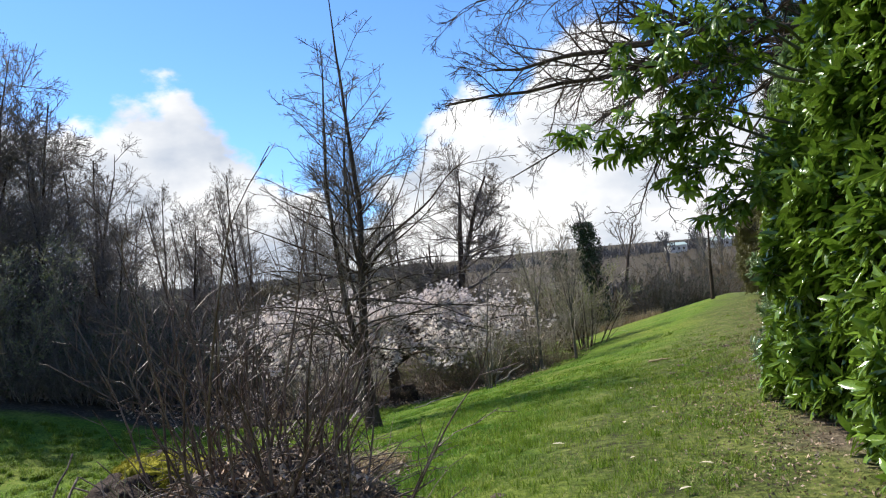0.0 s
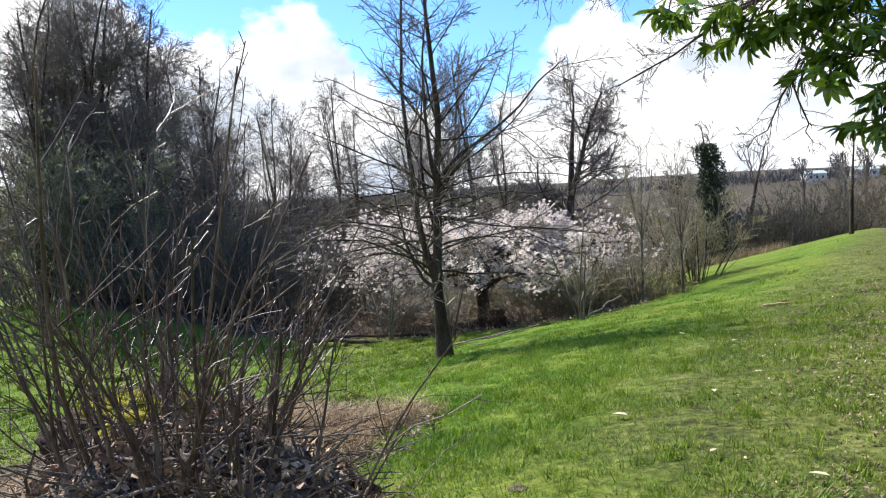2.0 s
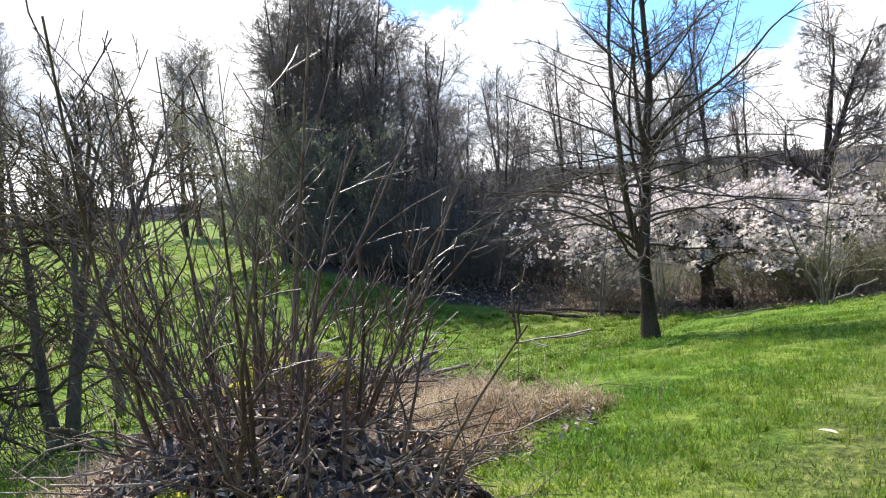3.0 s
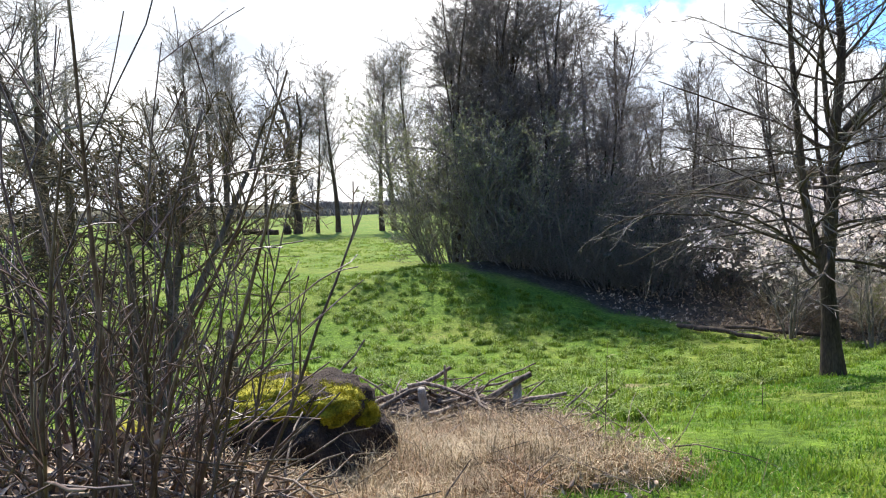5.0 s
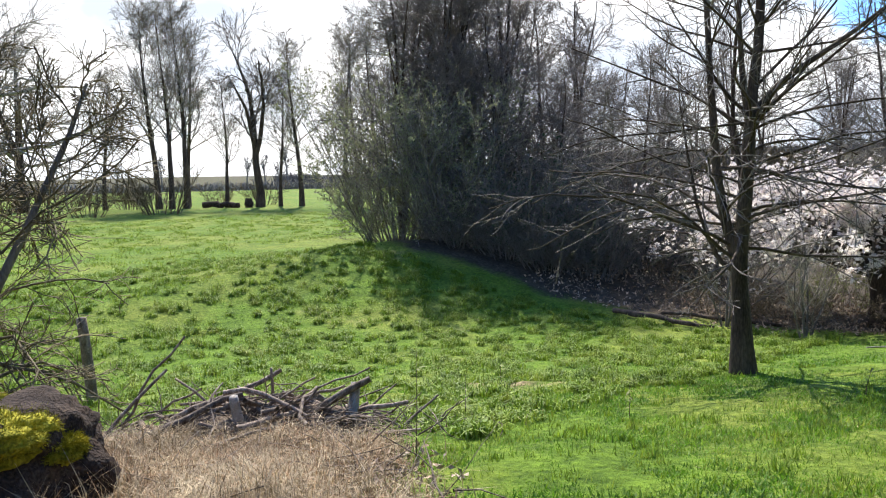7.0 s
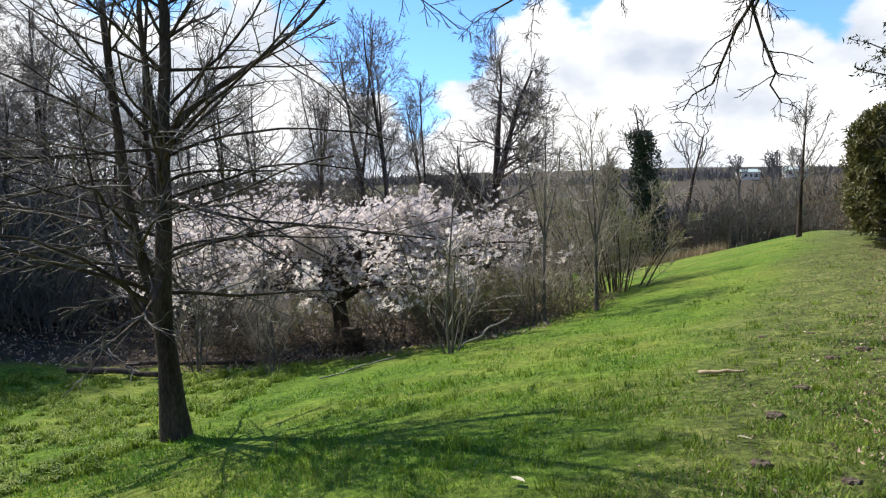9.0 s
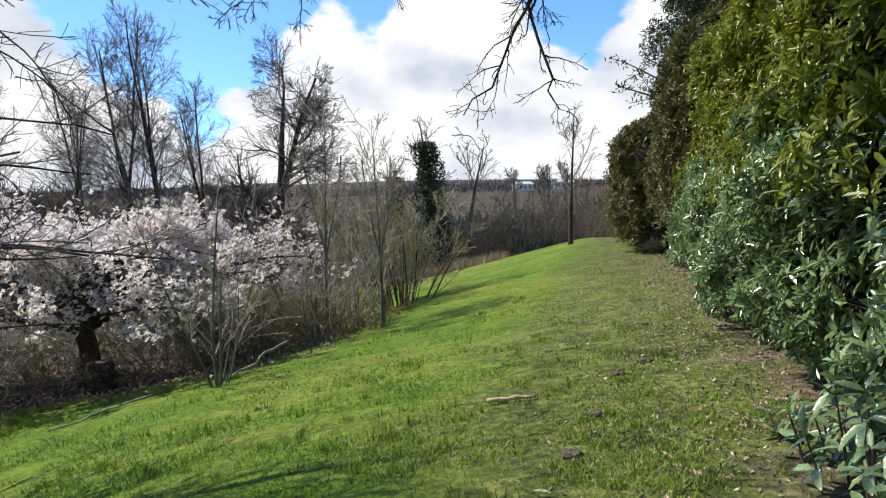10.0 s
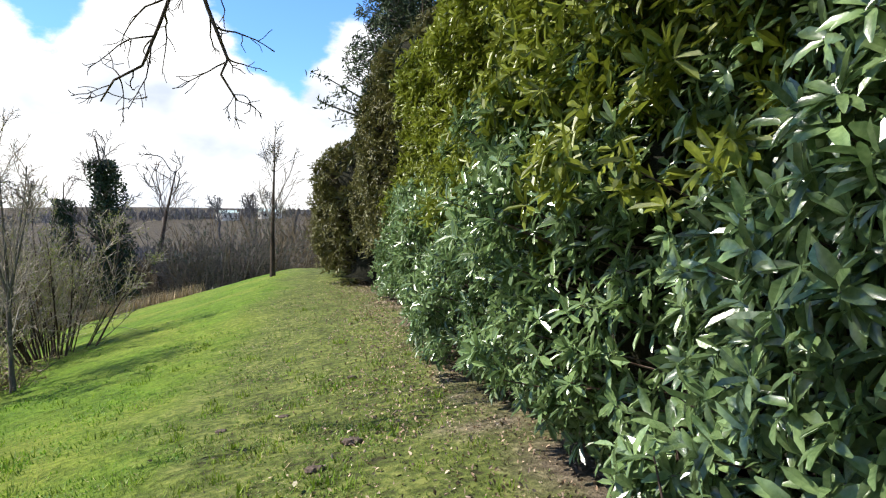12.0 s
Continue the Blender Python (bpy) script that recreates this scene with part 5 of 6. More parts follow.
def brush_pile():
    rng = np.random.default_rng(161)
    root = empty("brush_pile", on(-3.3, 7.85, 0.0), "heap of cut dead branches on dry grass", "brushwood")
    part("core", dome("core", 1.05, 0.55, 0.26, SOIL, 1.0, 0.3), root, "rotting brushwood core").rotation_euler = (0, 0, radians(38))
    base = np.array(root.location)
    for i in range(190):
        u, w = rng.normal(0, 0.6), rng.normal(0, 0.24)
        x, y = u * 0.79 - w * 0.61, u * 0.61 + w * 0.79
        a = radians(38) + rng.normal(0, 0.8)
        ln, r = rng.uniform(0.2, 0.95), rng.choice([0.007, 0.011, 0.016, 0.024, 0.036], p=[0.3, 0.28, 0.22, 0.13, 0.07]) * rng.uniform(0.8, 1.2)
        z = hz(base[0] + x, base[1] + y) - base[2] + 0.04 + 0.36 * math.exp(-(u / 0.7) ** 2 - (w / 0.33) ** 2) * rng.uniform(0.3, 1.1)
        P = path(rng, np.array([[x - math.cos(a) * ln / 2, y - math.sin(a) * ln / 2, z]]), np.array([[math.cos(a), math.sin(a), rng.normal(0.02, 0.16)]]), np.array([ln]), 6, 0.2, -0.02)
        v, f = tubes(P, r * np.linspace(1, 0.65, 6)[None], 7)
        part("branch", mesh_of("branch", v, [f], STICK), root)
    k = 760
    u, w = rng.normal(0, 0.6, k), rng.normal(0, 0.26, k)
    x, y = u * 0.79 - w * 0.61, u * 0.61 + w * 0.79
    z = height(base[0] + x, base[1] + y) - base[2] + 0.28 * np.exp(-(u / 0.75) ** 2 - (w / 0.36) ** 2) * rng.uniform(0.2, 1.2, k)
    a = rng.uniform(0, 6.28, k)
    P = path(rng, np.stack([x, y, z], 1), unit(np.stack([np.cos(a), np.sin(a), rng.normal(0.1, 0.3, k)], 1)), rng.uniform(0.12, 0.5, k), 5, 0.2, -0.02)
    v, f = tubes(P, rng.uniform(0.003, 0.008, (k, 1)) * np.linspace(1, 0.4, 5)[None], 4)
    part("twig_tangle", mesh_of("twig_tangle", v, [f], STICK), root, "tangle of thin dead twigs", "stuff")
    for (x, y, z), (dx, dy, dz), ln, r in (((-0.35, -0.2, 0.15), (-0.35, -0.15, 0.45), 0.5, 0.012), ((0.28, 0.2, 0.2), (0.5, 0.5, 0.38), 0.55, 0.035), ((0.52, 0.42, 0.15), (-0.1, 0.2, 0.5), 0.3, 0.05), ((0.05, -0.25, 0.12), (0.0, -0.1, 0.5), 0.32, 0.045), ((-0.05, 0.1, 0.3), (0.05, 0.0, 0.4), 0.25, 0.014)):
        P = path(rng, np.array([[x, y, z]]), unit(np.array([[dx, dy, dz]])), np.array([ln]), 6, 0.06, 0.0)
        v, f = tubes(P, r * np.linspace(1, 0.75, 6)[None], 9)
        v, cap = np.concatenate([v, P[0, -1:]]), np.array([[len(v) - 9 + i, len(v) - 9 + (i + 1) % 9, len(v)] for i in range(9)])
        part("branch", mesh_of("branch", v, [f, cap], WEATHERED if r > 0.04 else STICK), root)


brush_pile()


def post():
    root = empty("fence_post", on(-7.25, 8.05), "old weathered round wooden post leaning in the meadow", "post")
    rng = np.random.default_rng(171)
    P = path(rng, np.array([[0, 0, -0.2]]), unit(np.array([[-0.06, -0.04, 1.0]])), np.array([1.25]), 8, 0.012, 0.0)
    v, f = tubes(P, 0.062 * np.linspace(1.1, 0.92, 8)[None], 12)
    cap = np.array([[len(v) - 12 + i, len(v) - 12 + (i + 1) % 12, len(v)] for i in range(12)])
    part("shaft", mesh_of("shaft", np.concatenate([v, P[0, -1:] + [[0, 0, 0.015]]]), [f, cap], STICK), root)


post()
h1, _ = tree("hawthorn", on(-5.95, 6.3), "tangled bare hawthorn with drooping twigs beside the stump", 3.4, 0.085, 181, limbs=44, first=0.1, angle=70, ratio=0.56, wander=0.05, limb_curve=0.22, wiggle=0.3, up=-0.15, twigs=11, fine=6, tip=0.0055, group="hawthorns by the stump", bark=BARK_GREY, twig=TWIG_MOSSY)
tree("hawthorn", on(-6.2, 5.3), "tangled bare hawthorn with a leaning trunk", 3.3, 0.08, 182, limbs=42, first=0.12, angle=66, ratio=0.56, wander=0.06, limb_curve=0.22, wiggle=0.3, up=-0.14, twigs=11, fine=6, lean=(0.15, -0.25), tip=0.0055, group="hawthorns by the stump", bark=BARK_GREY, twig=TWIG_MOSSY)
tree("hawthorn", on(-5.86, 6.39), "taller hawthorn with a forked trunk and round crown", 3.5, 0.085, 183, limbs=17, first=0.5, angle=56, ratio=0.44, wander=0.05, limb_curve=0.22, wiggle=0.2, up=0.05, twigs=9, fine=5, fork=3, lean=(0.02, 0.03), tip=0.005, group="hawthorns by the stump", bark=BARK_GREY, twig=TWIG_MOSSY)


def log(name, a, b, r, label, mat, seed=0, bend=0.02):
    rng = np.random.default_rng(190 + seed)
    a, b = np.array(a, float), np.array(b, float)
    root = empty(name, tuple(a), label, "log")
    P = np.linspace(0, 1, 9)[None, :, None] * (b - a) + rng.normal(0, bend, (1, 9, 3)) * np.sin(np.linspace(0, math.pi, 9))[None, :, None]
    v, f = tubes(P, r * (np.linspace(1, 0.72, 9) * (1 + 0.1 * rng.normal(0, 1, 9)))[None], 10)
    k = len(v)
    ends = np.concatenate([P[0, :1], P[0, -1:]])
    caps = np.array([[(i + 1) % 10, i, k] for i in range(10)] + [[k - 10 + i, k - 10 + (i + 1) % 10, k + 1] for i in range(10)])
    part("wood", mesh_of("wood", np.concatenate([v, ends]), [f, caps], mat), root)
    return root


log("path_stick", on(3.42, 12.38, 0.035), on(3.76, 12.24, 0.035), 0.018, "pale broken stick lying on the worn grass", STRAW, 1, 0.005)
log("fallen_tree", on(-6.2, 18.6, 0.06), on(-3.9, 18.35, 0.06), 0.06, "long dark fallen trunk at the meadow edge", BARK, 2)
log("fallen_tree", on(-5.4, 19.3, 0.06), on(-3.0, 19.5, 0.05), 0.045, "thin dark fallen trunk at the meadow edge", BARK, 3)
log("far_log", on(-49.5, 33.0, 0.2), on(-47.0, 34.6, 0.2), 0.28, "dark fallen trunk under the far trees", ROT, 4, 0.1)
log("cut_stump", on(-1.25, 20.1, -0.1), on(-1.22, 20.1, 0.5), 0.3, "low dark sawn stump under the blossom", ROT, 5, 0.01)
log("far_stump", on(-46.6, 35.2, -0.1), on(-46.6, 35.2, 0.7), 0.35, "dark sawn stump under the far trees", ROT, 6, 0.01)
log("bent_branch", on(0.0, 17.9, 0.05), on(-0.9, 16.4, 0.04), 0.014, "thin pale dead branch on the grass", WEATHERED, 7, 0.03)
log("bent_branch", on(1.1, 18.0, 0.05), on(1.9, 18.5, 0.35), 0.02, "thin pale dead branch at the sapling's foot", WEATHERED, 8, 0.05)


# ---- far buildings and woods ----
def building(name, x, y, w, d, h, turn, label, roof_mat, low=0.0):
    root = empty(name, on(x, y, low), label, "building")
    root.rotation_euler = (0, 0, radians(turn))
    bm = bmesh.new()
    bmesh.ops.create_cube(bm, size=1, matrix=Matrix.Translation((0, 0, h / 2 - 0.5)) @ Matrix.Diagonal((w, d, h + 1, 1)))
    bmesh.ops.bevel(bm, geom=bm.edges[:], offset=0.05, segments=1, affect="EDGES")
    part("wall", bm_mesh("wall", bm, WALL, False), root)
    bm = bmesh.new()
    o = 0.4
    ring = [(-w / 2 - o, -d / 2 - o, h - 0.05), (w / 2 + o, -d / 2 - o, h - 0.05), (w / 2 + o, d / 2 + o, h - 0.05), (-w / 2 - o, d / 2 + o, h - 0.05), (-w / 2 - o, 0, h + d * 0.22), (w / 2 + o, 0, h + d * 0.22)]
    v = [bm.verts.new(p) for p in ring]
    for q in ((0, 1, 5, 4), (2, 3, 4, 5), (0, 4, 3), (1, 2, 5), (3, 2, 1, 0)):
        bm.faces.new([v[i] for i in q])
    part("roof", bm_mesh("roof", bm, roof_mat, False), root)
    for i in range(3):
        bm = bmesh.new()
        bmesh.ops.create_cube(bm, size=1, matrix=Matrix.Translation(((i - 1) * w * 0.3, -d / 2, h * 0.5)) @ Matrix.Diagonal((w * 0.1, 0.12, h * 0.32, 1)))
        part("window", bm_mesh("window", bm, ROT, False), root)


building("barn", -91.0, 18.5, 9, 7, 2.4, 70, "low barn with pale green metal roof beyond the trees", ROOF)
building("house", 131, 395.0, 10, 7, 4, 10, "small white house on the far hillside", ROOF, 0.0)
building("house", 158, 402.0, 12, 7, 4, -5, "small white house on the far hillside", ROOF, 0.0)

w1, _ = tree("far_tree", on(75.0, 190.0), "hazy bare tree in the far woodland", 15, 0.4, 201, limbs=14, first=0.2, angle=42, ratio=0.4, up=0.1, twigs=6, fine=3, tip=0.06, twig=FAR_WOOD, bark=FAR_WOOD, group="far woodland")
wr = random.Random(21)
copies(w1, [(62 + i * 4.4 + wr.uniform(-2, 2), 176 + wr.uniform(-12, 25) - i * 1.2) for i in range(15)], 22, 0.6, 1.0)
copies(w1, [(-126 + wr.uniform(-15, 15), 20 + i * 9 + wr.uniform(-3, 3)) for i in range(14)], 23, 0.3, 0.55)


def wood_belt(name, x0, y0, x1, y1, tall, seed, label, mat=None, thin=0.022, k=3200):
    """A distant hedgerow or wood: a long ragged mass of twigs, drawn as many thin upright sprays."""
    rng = np.random.default_rng(seed)
    t = rng.uniform(0, 1, k)
    length = math.hypot(x1 - x0, y1 - y0)
    x, y = x0 + (x1 - x0) * t + rng.normal(0, length * 0.02, k), y0 + (y1 - y0) * t + rng.normal(0, length * 0.02, k)
    swell = 0.75 + 0.15 * np.sin(t * 23 + seed) + 0.1 * np.sin(t * 61 + 2 * seed)
    h = tall * swell * rng.uniform(0.55, 1.0, k)
    P = path(rng, np.stack([x, y, height(x, y) - 0.2], 1), unit(np.stack([rng.normal(0, 0.55, k), rng.normal(0, 0.55, k), np.ones(k)], 1)), h, 4, 0.22, 0.08)
    v, f = tubes(P, (tall * thin * rng.uniform(0.5, 1.5, (k, 1))) * np.array([[1.2, 1.4, 1.3, 0.5]]), 3)
    tagged(new(name, mesh_of(name, v, [f], mat or FAR_WOOD)), label, "woodland", kind="stuff")


wood_belt("far_hedgerow", -150, -20, -95, 125, 2.8, 211, "dark bare hedgerow along the far field")
wood_belt("valley_hedgerow", -60, 110, 120, 120, 5, 212, "brown bare hedgerow across the valley")
wood_belt("valley_thicket", -2, 56, 55, 62, 5.0, 215, "brown leafless thicket filling the valley", TWIG_SCRUB)
wood_belt("valley_thicket", -25, 68, 75, 80, 5.0, 216, "brown leafless thicket filling the valley", TWIG_SCRUB)
wood_belt("valley_thicket", -34, 52, 6, 55, 5.5, 217, "grey-brown leafless thicket beyond the blossom", TWIG_SCRUB, 0.007, 9000)
wood_belt("valley_thicket", -24, 41, 2, 44, 3.6, 218, "grey-brown leafless thicket beyond the blossom", TWIG_SCRUB, 0.008, 8000)
wood_belt("hill_wood", -260, 420, 320, 430, 9, 213, "bare woodland on the far hill")
wood_belt("hill_wood", -420, 300, -260, 420, 9, 214, "bare woodland on the far hill")


# ---- grass, straw and litter ----
def blades(name, x, y, tall, wide, mat, label, seed, lean=0.5, bent=False, rise=0.0):
    """Grass blades on the ground: straight slivers, or bent ones of three faces."""
    rng = np.random.default_rng(seed)
    k = len(x)
    o = np.stack([x, y, height(x, y) - 0.008 + rise], 1)
    a = rng.uniform(0, 6.28, k)
    d = np.stack([np.cos(a), np.sin(a), 0 * a], 1)
    b = a + rng.normal(1.57, 0.5, k)
    s = np.stack([np.cos(b), np.sin(b), 0 * b], 1) * wide[:, None] / 2
    up = np.array([0, 0, 1.0])
    bow = (rng.uniform(0.1, 1.0, k) * lean)[:, None]
    tall = tall[:, None]
    tip = o + unit(up + d * bow) * tall
    if not bent:
        v = np.stack([o - s, o + s, tip], 1).reshape(-1, 3)
        faces = [np.arange(k * 3).reshape(-1, 3)]
    else:
        mid = o + unit(up + d * bow * 0.4) * tall * 0.55
        tip = mid + unit(up * (0.9 - bow * 0.8) + d * (0.4 + bow)) * tall * 0.5
        v = np.stack([o - s, o + s, mid + s * 0.8, mid - s * 0.8, tip], 1).reshape(-1, 3)
        q = np.arange(k)[:, None] * 5
        faces = [q + np.array([0, 1, 2, 3]), q + np.array([3, 2, 4])]
    return tagged(new(name, mesh_of(name, v, faces, mat, False)), label, "grass", kind="stuff")


def scatter(rng, count, reach):
    """Places round the line walked, thinning out with distance; and that distance."""
    t = rng.uniform(-0.05, 1.1, count)
    px, py = 2.9 * t, 8.9 * t
    r, a = rng.gamma(1.7, reach, count) + 0.6, rng.uniform(0, 6.28, count)
    return px + r * np.cos(a), py + r * np.sin(a), r


def cover():
    rng = np.random.default_rng(221)
    x, y, r = scatter(rng, 1050000, 3.3)
    s, n = (x - 4.4) * 0.44 + (y - 9.6) * 0.9, (x - 4.4) * 0.9 - (y - 9.6) * 0.44
    patch = lumps(x * 1.1, y * 1.1, 2.0) + 0.5 * lumps(x * 3.7, y * 3.7, 8.0)
    heapd = np.hypot((x + 1.15) / 1.15, (y - 4.0) / 1.0)
    dryd = np.hypot((x + 2.4) / 1.4, (y - 6.35) / 1.35) + 0.3 * patch
    edge = y - (18.9 + 0.12 * (x + 4))
    grassy = (n < 0.15) & (heapd > 1.0) & (r < 26) & ~((edge > 0.4) & (n < -6.5)) & (np.hypot(x + 2.44, y - 5.52) > 0.6)
    worn = np.clip((n + 3.1 + 0.4 * patch) / 1.6, 0, 1)
    scuff = np.clip(1.6 * (lumps(x * 2.3 + 5, y * 2.3, 11.0) + 0.6 * lumps(x * 6.1, y * 6.1, 3.0)) - 0.35, 0, 1)
    keep = grassy & (rng.uniform(0, 1, len(x)) > 0.08 * worn + 0.5 * worn * scuff + 0.75 * np.clip((n + 0.85 + 0.5 * patch) / 0.8, 0, 1)) & ((dryd > 1.05) | (rng.uniform(0, 1, len(x)) < 0.5))
    wide = (0.0052 + 0.0011 * r) * rng.uniform(0.7, 1.3, len(x))
    tall = (0.033 + 0.022 * np.clip(patch, -0.5, 1.4)) * rng.uniform(0.6, 1.4, len(x)) * (1 - 0.2 * worn)
    lawn = keep & (rng.uniform(0, 1, len(x)) < worn * 0.85)
    lush = keep & ~lawn
    blades("short_worn_grass", x[lawn], y[lawn], tall[lawn], wide[lawn], LAWN, "short trodden yellowish grass", 222, 2.2)
    blades("lush_grass", x[lush], y[lush], tall[lush], wide[lush], GRASS, "lush bright green spring grass", 223, 2.3)
    # small coarse tufts standing out of the turf
    tx, ty, tr = scatter(rng, 5200, 3.0)
    tn = (tx - 4.4) * 0.9 - (ty - 9.6) * 0.44
    ok = (tn < -0.1) & (tn > -7) & (tr < 14) & (np.hypot((tx + 2.2) / 1.75, (ty - 6.4) / 1.6) > 1) & (np.hypot((tx + 1.15) / 1.2, (ty - 4.0) / 1.05) > 1) & (ty - 18.9 - 0.12 * (tx + 4) < 0.3)
    tx, ty, tr = tx[ok], ty[ok], tr[ok]
    m = 26
    q = rng.uniform(0.015, 0.06, (len(tx), 1)) * (1 + 0.08 * tr[:, None])
    bx, by = (tx[:, None] + rng.normal(0, 1, (len(tx), m)) * q).ravel(), (ty[:, None] + rng.normal(0, 1, (len(tx), m)) * q).ravel()
    blades("turf_tufts", bx, by, np.repeat(rng.uniform(0.04, 0.1, len(tx)), m) * rng.uniform(0.5, 1.2, len(bx)), np.repeat(0.006 + 0.0011 * tr, m), TUSSOCK, "small coarse tufts scattered over the turf", 230, 1.1)
    # tussocks in the meadow
    k = 2100
    tx, ty = rng.uniform(-17, -1.6, k), rng.uniform(7.0, 18.5, k)
    ok = (np.hypot((tx + 1.9) / 2.4, (ty - 6.2) / 2.2) > 1) & (ty - 18.6 - 0.12 * (tx + 4) < 0)
    tx, ty = tx[ok], ty[ok]
    m = 60
    q = rng.uniform(0.025, 0.08, (len(tx), 1))
    bx, by = (tx[:, None] + rng.normal(0, 1, (len(tx), m)) * q).ravel(), (ty[:, None] + rng.normal(0, 1, (len(tx), m)) * q).ravel()
    blades("meadow_tussocks", bx, by, np.repeat(rng.uniform(0.09, 0.2, len(tx)), m) * rng.uniform(0.5, 1.2, len(bx)), np.full(len(bx), 0.014), TUSSOCK, "scattered tussocks of coarse meadow grass", 224, 2.0, True)
    k = 1500
    tx, ty = rng.uniform(-38, -13, k), rng.uniform(9.0, 34.0, k)
    ok = (ty < 17.5) | (tx < -20)
    tx, ty = tx[ok], ty[ok]
    m = 36
    q = rng.uniform(0.06, 0.22, (len(tx), 1))
    bx, by = (tx[:, None] + rng.normal(0, 1, (len(tx), m)) * q).ravel(), (ty[:, None] + rng.normal(0, 1, (len(tx), m)) * q).ravel()
    blades("meadow_tussocks", bx, by, np.repeat(rng.uniform(0.07, 0.16, len(tx)), m) * rng.uniform(0.5, 1.2, len(bx)), np.full(len(bx), 0.03), TUSSOCK, "coarse grass tussocks across the far meadow", 229, 2.2)
    # dry grass round the stump and brushwood
    k = 17000
    a, q = rng.uniform(0, 6.28, k), np.sqrt(rng.uniform(0, 1, k))
    q = q * (1 + 0.4 * lumps(np.cos(a) * 3, np.sin(a) * 3, 3.0)) + rng.normal(0, 0.12, k)
    sx, sy = -2.4 + 1.5 * q * np.cos(a), 6.35 + 1.45 * q * np.sin(a)
    ok = (np.hypot(sx + 2.44, sy - 5.52) > 0.55) & (np.hypot(((sx + 3.3) * 0.79 + (sy - 7.85) * 0.61) / 1.0, ((sy - 7.85) * 0.79 - (sx + 3.3) * 0.61) / 0.45) > 1) & ((sx - 4.4) * 0.9 - (sy - 9.6) * 0.44 < -2.6)
    ok &= lumps(sx * 1.9, sy * 1.9, 6.0) + 0.5 * lumps(sx * 5, sy * 5, 1.0) > rng.uniform(-1.1, 0.5, len(sx))
    sx, sy = sx[ok], sy[ok]
    blades("dry_grass", sx, sy, rng.uniform(0.08, 0.34, len(sx)) * (1 + 0.7 * lumps(sx * 2.2, sy * 2.2)), rng.uniform(0.0025, 0.006, len(sx)), STRAW, "matted dry straw-coloured grass", 225, 1.3, True)
    # slumped clumps of old grass, straw-pale and russet
    for mat, words, count, seed in ((STRAW, "slumped clumps of pale dead grass", 230, 231), (RUSSET, "slumped clumps of russet dead grass", 200, 232)):
        a, q = rng.uniform(0, 6.28, count), np.sqrt(rng.uniform(0, 1.05, count))
        q = q * (1 + 0.3 * lumps(np.cos(a) * 3, np.sin(a) * 3, 3.0))
        gx, gy = -2.4 + 1.6 * q * np.cos(a), 6.35 + 1.55 * q * np.sin(a)
        ok = (np.hypot(gx + 2.44, gy - 5.52) > 0.6) & ((gx - 4.4) * 0.9 - (gy - 9.6) * 0.44 < -2.9)
        gx, gy = gx[ok], gy[ok]
        m = 130
        q = rng.uniform(0.03, 0.12, (len(gx), 1))
        bx, by = (gx[:, None] + rng.normal(0, 1, (len(gx), m)) * q).ravel(), (gy[:, None] + rng.normal(0, 1, (len(gx), m)) * q).ravel()
        blades("dry_grass", bx, by, np.repeat(rng.uniform(0.14, 0.36, len(gx)), m) * rng.uniform(0.5, 1.15, len(bx)), np.full(len(bx), 0.0045), mat, words, seed, 2.4, True)
    k = 15000
    a, q = rng.uniform(0, 6.28, k), np.sqrt(rng.uniform(0, 1.2, k))
    sx, sy = -1.7 + 1.75 * q * np.cos(a), 4.1 + 1.2 * q * np.sin(a)
    q = (sx - 4.4) * 0.9 - (sy - 9.6) * 0.44 < -2.9
    sx, sy, k = sx[q], sy[q], int(q.sum())
    blades("dry_grass", sx, sy, rng.uniform(0.05, 0.2, k), rng.uniform(0.003, 0.008, k), STRAW, "dry straw-coloured grass round the coppice mound", 226, 1.3, True)
    for mat, words, k, seed in ((STRAW, "dry straw-coloured grass matted over the bank", 9000, 233), (RUSSET, "russet dead grass matted over the bank", 6000, 234)):
        a, q = rng.uniform(0, 6.28, k), np.sqrt(rng.uniform(0, 1.25, k))
        bx, by = -1.9 + 1.1 * q * np.cos(a), 4.7 + 0.85 * q * np.sin(a)
        blades("dry_grass", bx, by, rng.uniform(0.06, 0.24, k), rng.uniform(0.003, 0.007, k), mat, words, seed, 2.6, True, bank_rise(bx, by) - 0.01)
    k = 1300
    a, q = rng.uniform(0, 6.28, k), np.sqrt(rng.uniform(0, 1.1, k))
    lx, ly = -1.9 + 1.1 * q * np.cos(a), 4.7 + 0.85 * q * np.sin(a)
    me = litter_cards(rng, lx, ly, height(lx, ly) + bank_rise(lx, ly) + rng.uniform(0.0, 0.05, k), 0.055, DEAD, "leaf_litter")
    tagged(new("leaf_litter", me), "pale dead leaves on the bank of dry grass", "leaf litter", kind="stuff")
    # twigs and dead leaves among the dry grass
    k = 1500
    a, q = rng.uniform(0, 6.28, k), np.sqrt(rng.uniform(0, 1.1, k))
    lx, ly = -2.2 + 1.7 * q * np.cos(a), 6.4 + 1.55 * q * np.sin(a)
    me = litter_cards(rng, lx, ly, height(lx, ly) + rng.uniform(0.01, 0.1, k), 0.06, DEAD, "leaf_litter")
    tagged(new("leaf_litter", me), "curled dead leaves among the dry grass", "leaf litter", kind="stuff")
    k = 260
    a, q = rng.uniform(0, 6.28, k), np.sqrt(rng.uniform(0, 1.0, k))
    lx, ly = -2.2 + 1.7 * q * np.cos(a), 6.4 + 1.55 * q * np.sin(a)
    b = rng.uniform(0, 6.28, k)
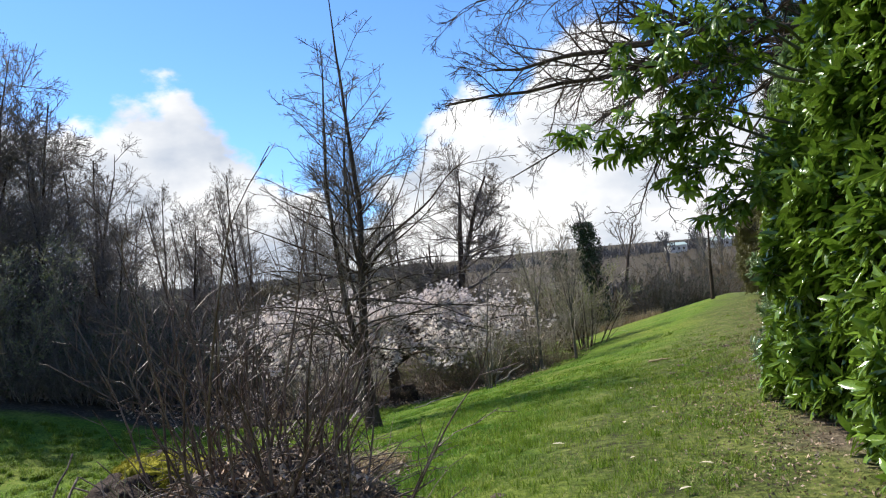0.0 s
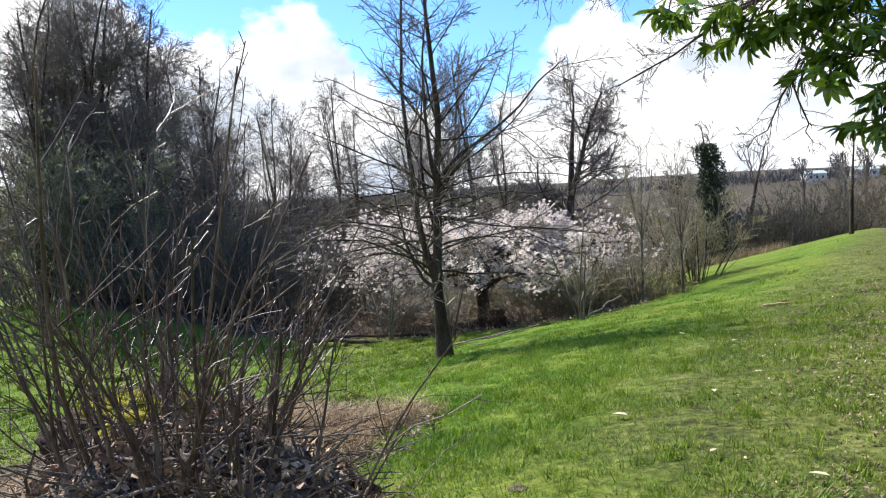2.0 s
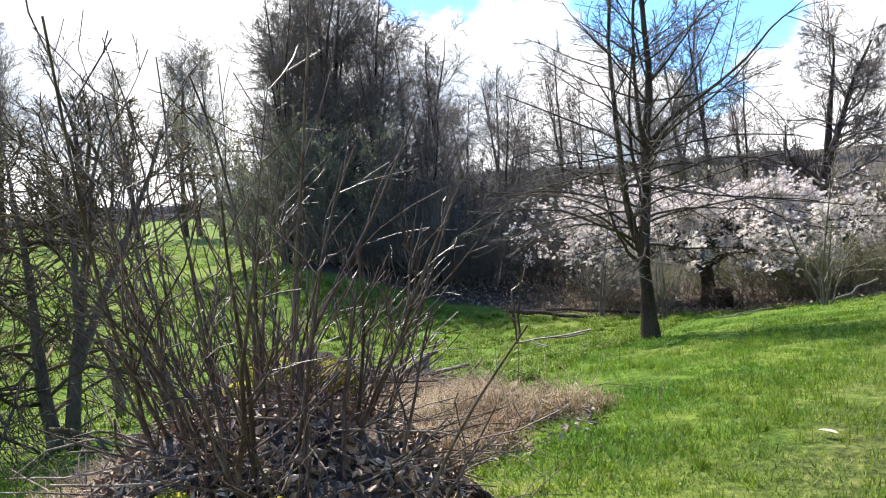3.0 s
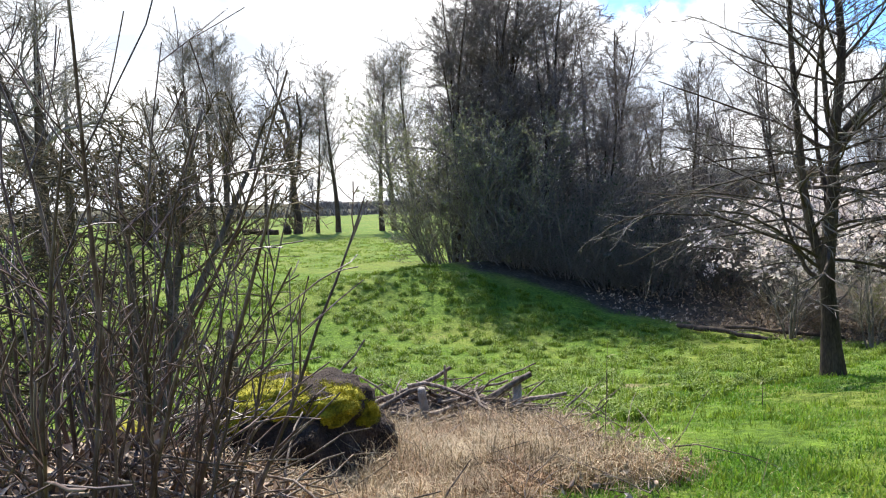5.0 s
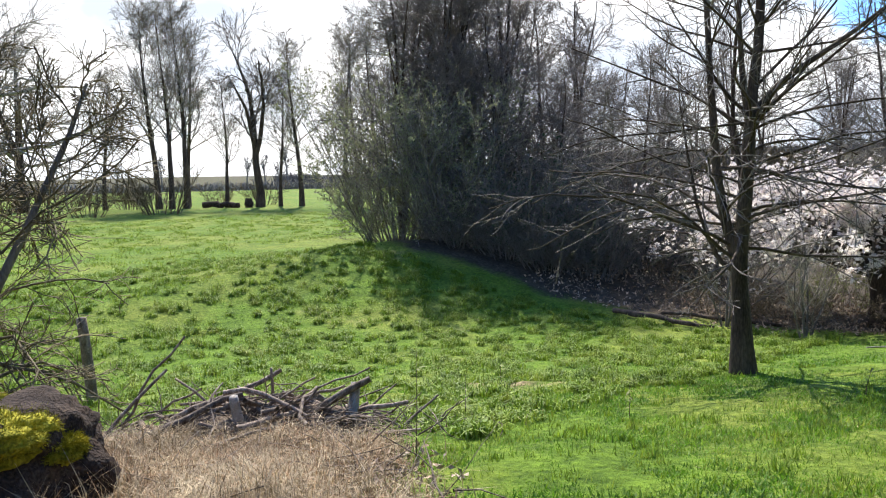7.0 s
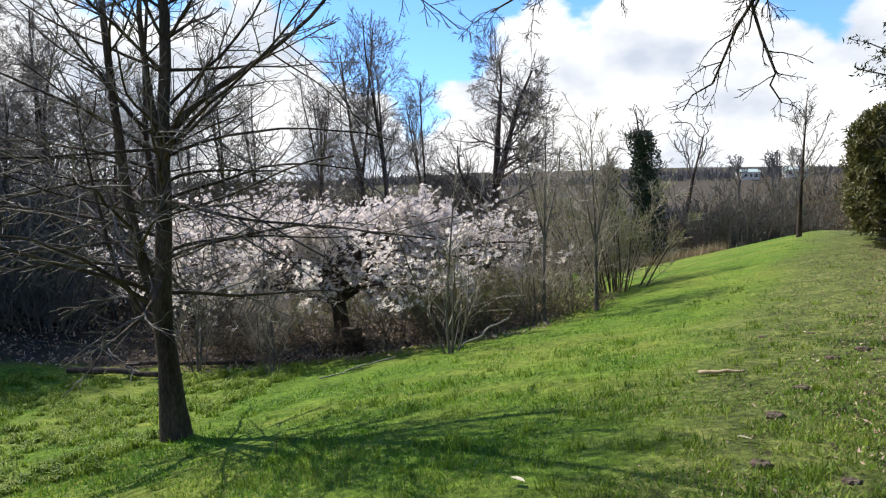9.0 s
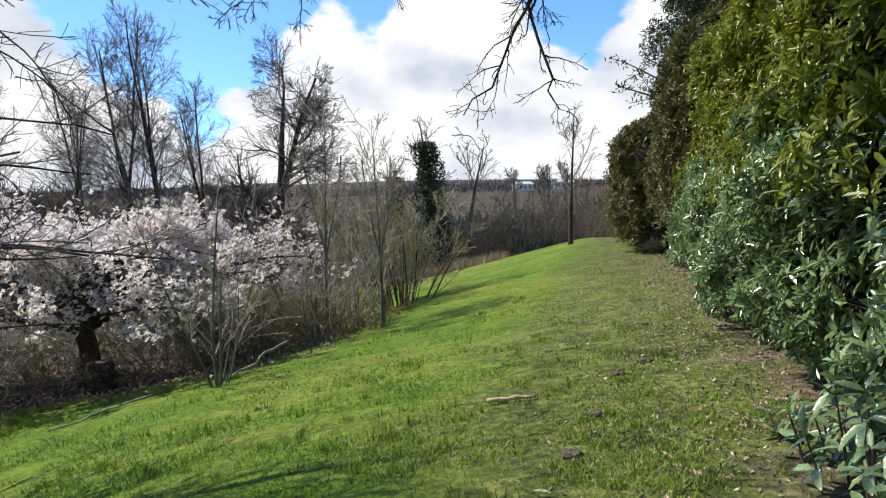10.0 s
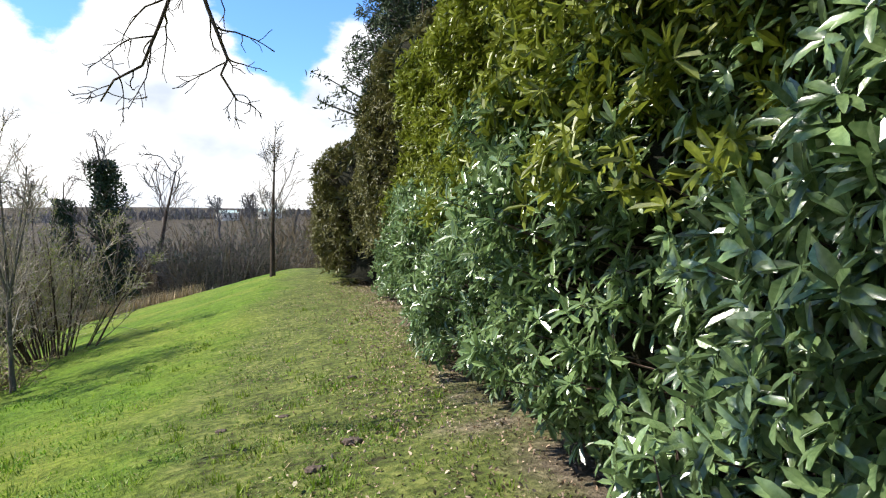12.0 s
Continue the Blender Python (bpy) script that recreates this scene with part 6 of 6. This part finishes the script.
    P = path(rng, np.stack([lx, ly, height(lx, ly) + rng.uniform(0.02, 0.1, k)], 1), unit(np.stack([np.cos(b), np.sin(b), rng.normal(0.15, 0.25, k)], 1)), rng.uniform(0.15, 0.7, k), 5, 0.14, -0.02)
    v, f = tubes(P, rng.uniform(0.002, 0.007, (k, 1)) * np.linspace(1, 0.4, 5)[None], 4)
    tagged(new("twig_litter", mesh_of("twig_litter", v, [f], STICK)), "thin dead twigs strewn in the dry grass", "twigs", kind="stuff")
    # litter under the hedge
    k = 16000
    s, n = rng.uniform(-6.5, 18, k), -0.05 + rng.normal(-0.22, 0.44, k) + 0.3 * rng.normal(0, 1, k) ** 3 * 0.2
    lx, ly = hedge_at(s, n)
    me = litter_cards(rng, lx, ly, height(lx, ly) + rng.uniform(0.002, 0.012, k), 0.03, DEAD, "leaf_litter")
    tagged(new("leaf_litter", me), "brown leaf litter on bare earth under the hedge", "leaf litter", kind="stuff")
    # dry clippings lying on the worn turf
    k = 16000
    s, n = rng.uniform(-9, 14, k), rng.normal(-1.5, 0.9, k)
    cx, cy = hedge_at(s, np.minimum(n, -0.2))
    blades("dry_clippings", cx, cy, rng.uniform(0.03, 0.09, k), rng.uniform(0.003, 0.006, k), STRAW, "dry grass clippings strewn over the worn turf", 228, 9.0)
    k = 5000
    lx, ly = rng.uniform(-9, 4, k), rng.uniform(18.8, 25, k)
    ok = (lx - 4.4) * 0.9 - (ly - 9.6) * 0.44 < -5.8
    lx, ly = lx[ok], ly[ok]
    me = litter_cards(rng, lx, ly, height(lx, ly) + 0.02, 0.09, DEAD, "leaf_litter")
    tagged(new("leaf_litter", me), "dead leaves under the blossom tree", "leaf litter", kind="stuff")
    # coarse pale rushes beyond the bank
    k = 9000
    rx, ry = rng.uniform(6.0, 11.0, k), rng.uniform(36.0, 42.0, k)
    blades("rushes", rx, ry, rng.uniform(0.3, 0.7, k), np.full(k, 0.03), STRAW, "pale dead rushes beyond the bank", 227, 0.6)


cover()

# pale fallen leaves and clods on the worn turf
def fallen_leaf(x, y, turn, size):
    tv, tf = FINE
    ob = new("fallen_leaf", mesh_of("fallen_leaf", tv * np.array([1, 1.2, 0.6]) * size, [tf], PALE))
    ob.matrix_world = Matrix.Translation((x, y, hz(x, y) + 0.045)) @ Matrix.Rotation(turn, 4, "Z")
    tagged(ob, "pale dry fallen leaf on the worn grass", "leaf", "fallen leaves on the turf")


fr = random.Random(31)
for x, y in ((1.98, 7.23), (1.71, 4.86), (1.25, 5.25), (1.55, 6.6), (2.2, 8.9), (4.4, 12.4), (1.4, 4.4), (0.9, 6.1), (2.45, 6.3), (3.1, 10.4), (4.9, 13.9), (1.9, 9.9)):
    fallen_leaf(x, y, fr.uniform(0, 6.28), fr.uniform(0.065, 0.11))


def clod(x, y, size, seed):
    bm = bmesh.new()
    bmesh.ops.create_icosphere(bm, subdivisions=3, radius=size)
    for v in bm.verts:
        k = 1 + 0.4 * noise.noise(v.co * (3 / size) + Vector((seed, 0, 0))) + 0.2 * noise.noise(v.co * (9 / size))
        v.co = Vector((v.co.x * k * 1.2, v.co.y * k, v.co.z * k * 0.45))
    ob = new("clod", bm_mesh("clod", bm, SOIL))
    ob.location = on(x, y, size * 0.15)
    tagged(ob, "dark crumbled clod of earth on the turf", "clod", "clods on the turf")


for i, (x, y, q) in enumerate(((5.0, 12.9, 0.07), (4.6, 12.6, 0.06), (4.55, 14.1, 0.05), (3.5, 10.9, 0.07), (3.95, 11.6, 0.06), (3.1, 10.0, 0.06), (3.4, 9.7, 0.05), (6.0, 14.8, 0.05), (0.25, 4.9, 0.06), (5.0, 14.0, 0.05))):
    clod(x, y, q * 0.75, i * 3.7)


def weed(x, y, tall, seed):
    """A thin upright weed with a few yellowing leaves."""
    rng = np.random.default_rng(seed)
    root = empty("weed", on(x, y), "thin upright weed with yellowing leaves in the grass", "plant", "weeds in the grass")
    P = path(rng, np.array([[0, 0, -0.03]]), np.array([[0.03, 0.02, 1.0]]), np.array([tall]), 8, 0.04, 0.0)
    v, f = tubes(P, 0.004 * np.linspace(1, 0.4, 8)[None], 6)
    part("stalk", mesh_of("stalk", v, [f], STEM), root)
    tv, tf = FINE
    for i in range(9):
        t = rng.uniform(0.4, 1.0)
        p = P[0, min(7, int(t * 7))]
        ob = part("leaf", mesh_of("leaf", tv * rng.uniform(0.03, 0.065), [tf], SPRING), root)
        ob.matrix_basis = Matrix.Translation(p) @ Matrix.Rotation(rng.uniform(0, 6.28), 4, "Z") @ Matrix.Rotation(rng.uniform(-0.6, 0.3), 4, "Y")


for i, (x, y, q) in enumerate(((-1.55, 7.75, 0.75), (-2.4, 9.2, 0.4), (-3.4, 11.0, 0.35), (-1.1, 9.6, 0.3), (0.1, 11.4, 0.28))):
    weed(x, y, q, 240 + i)
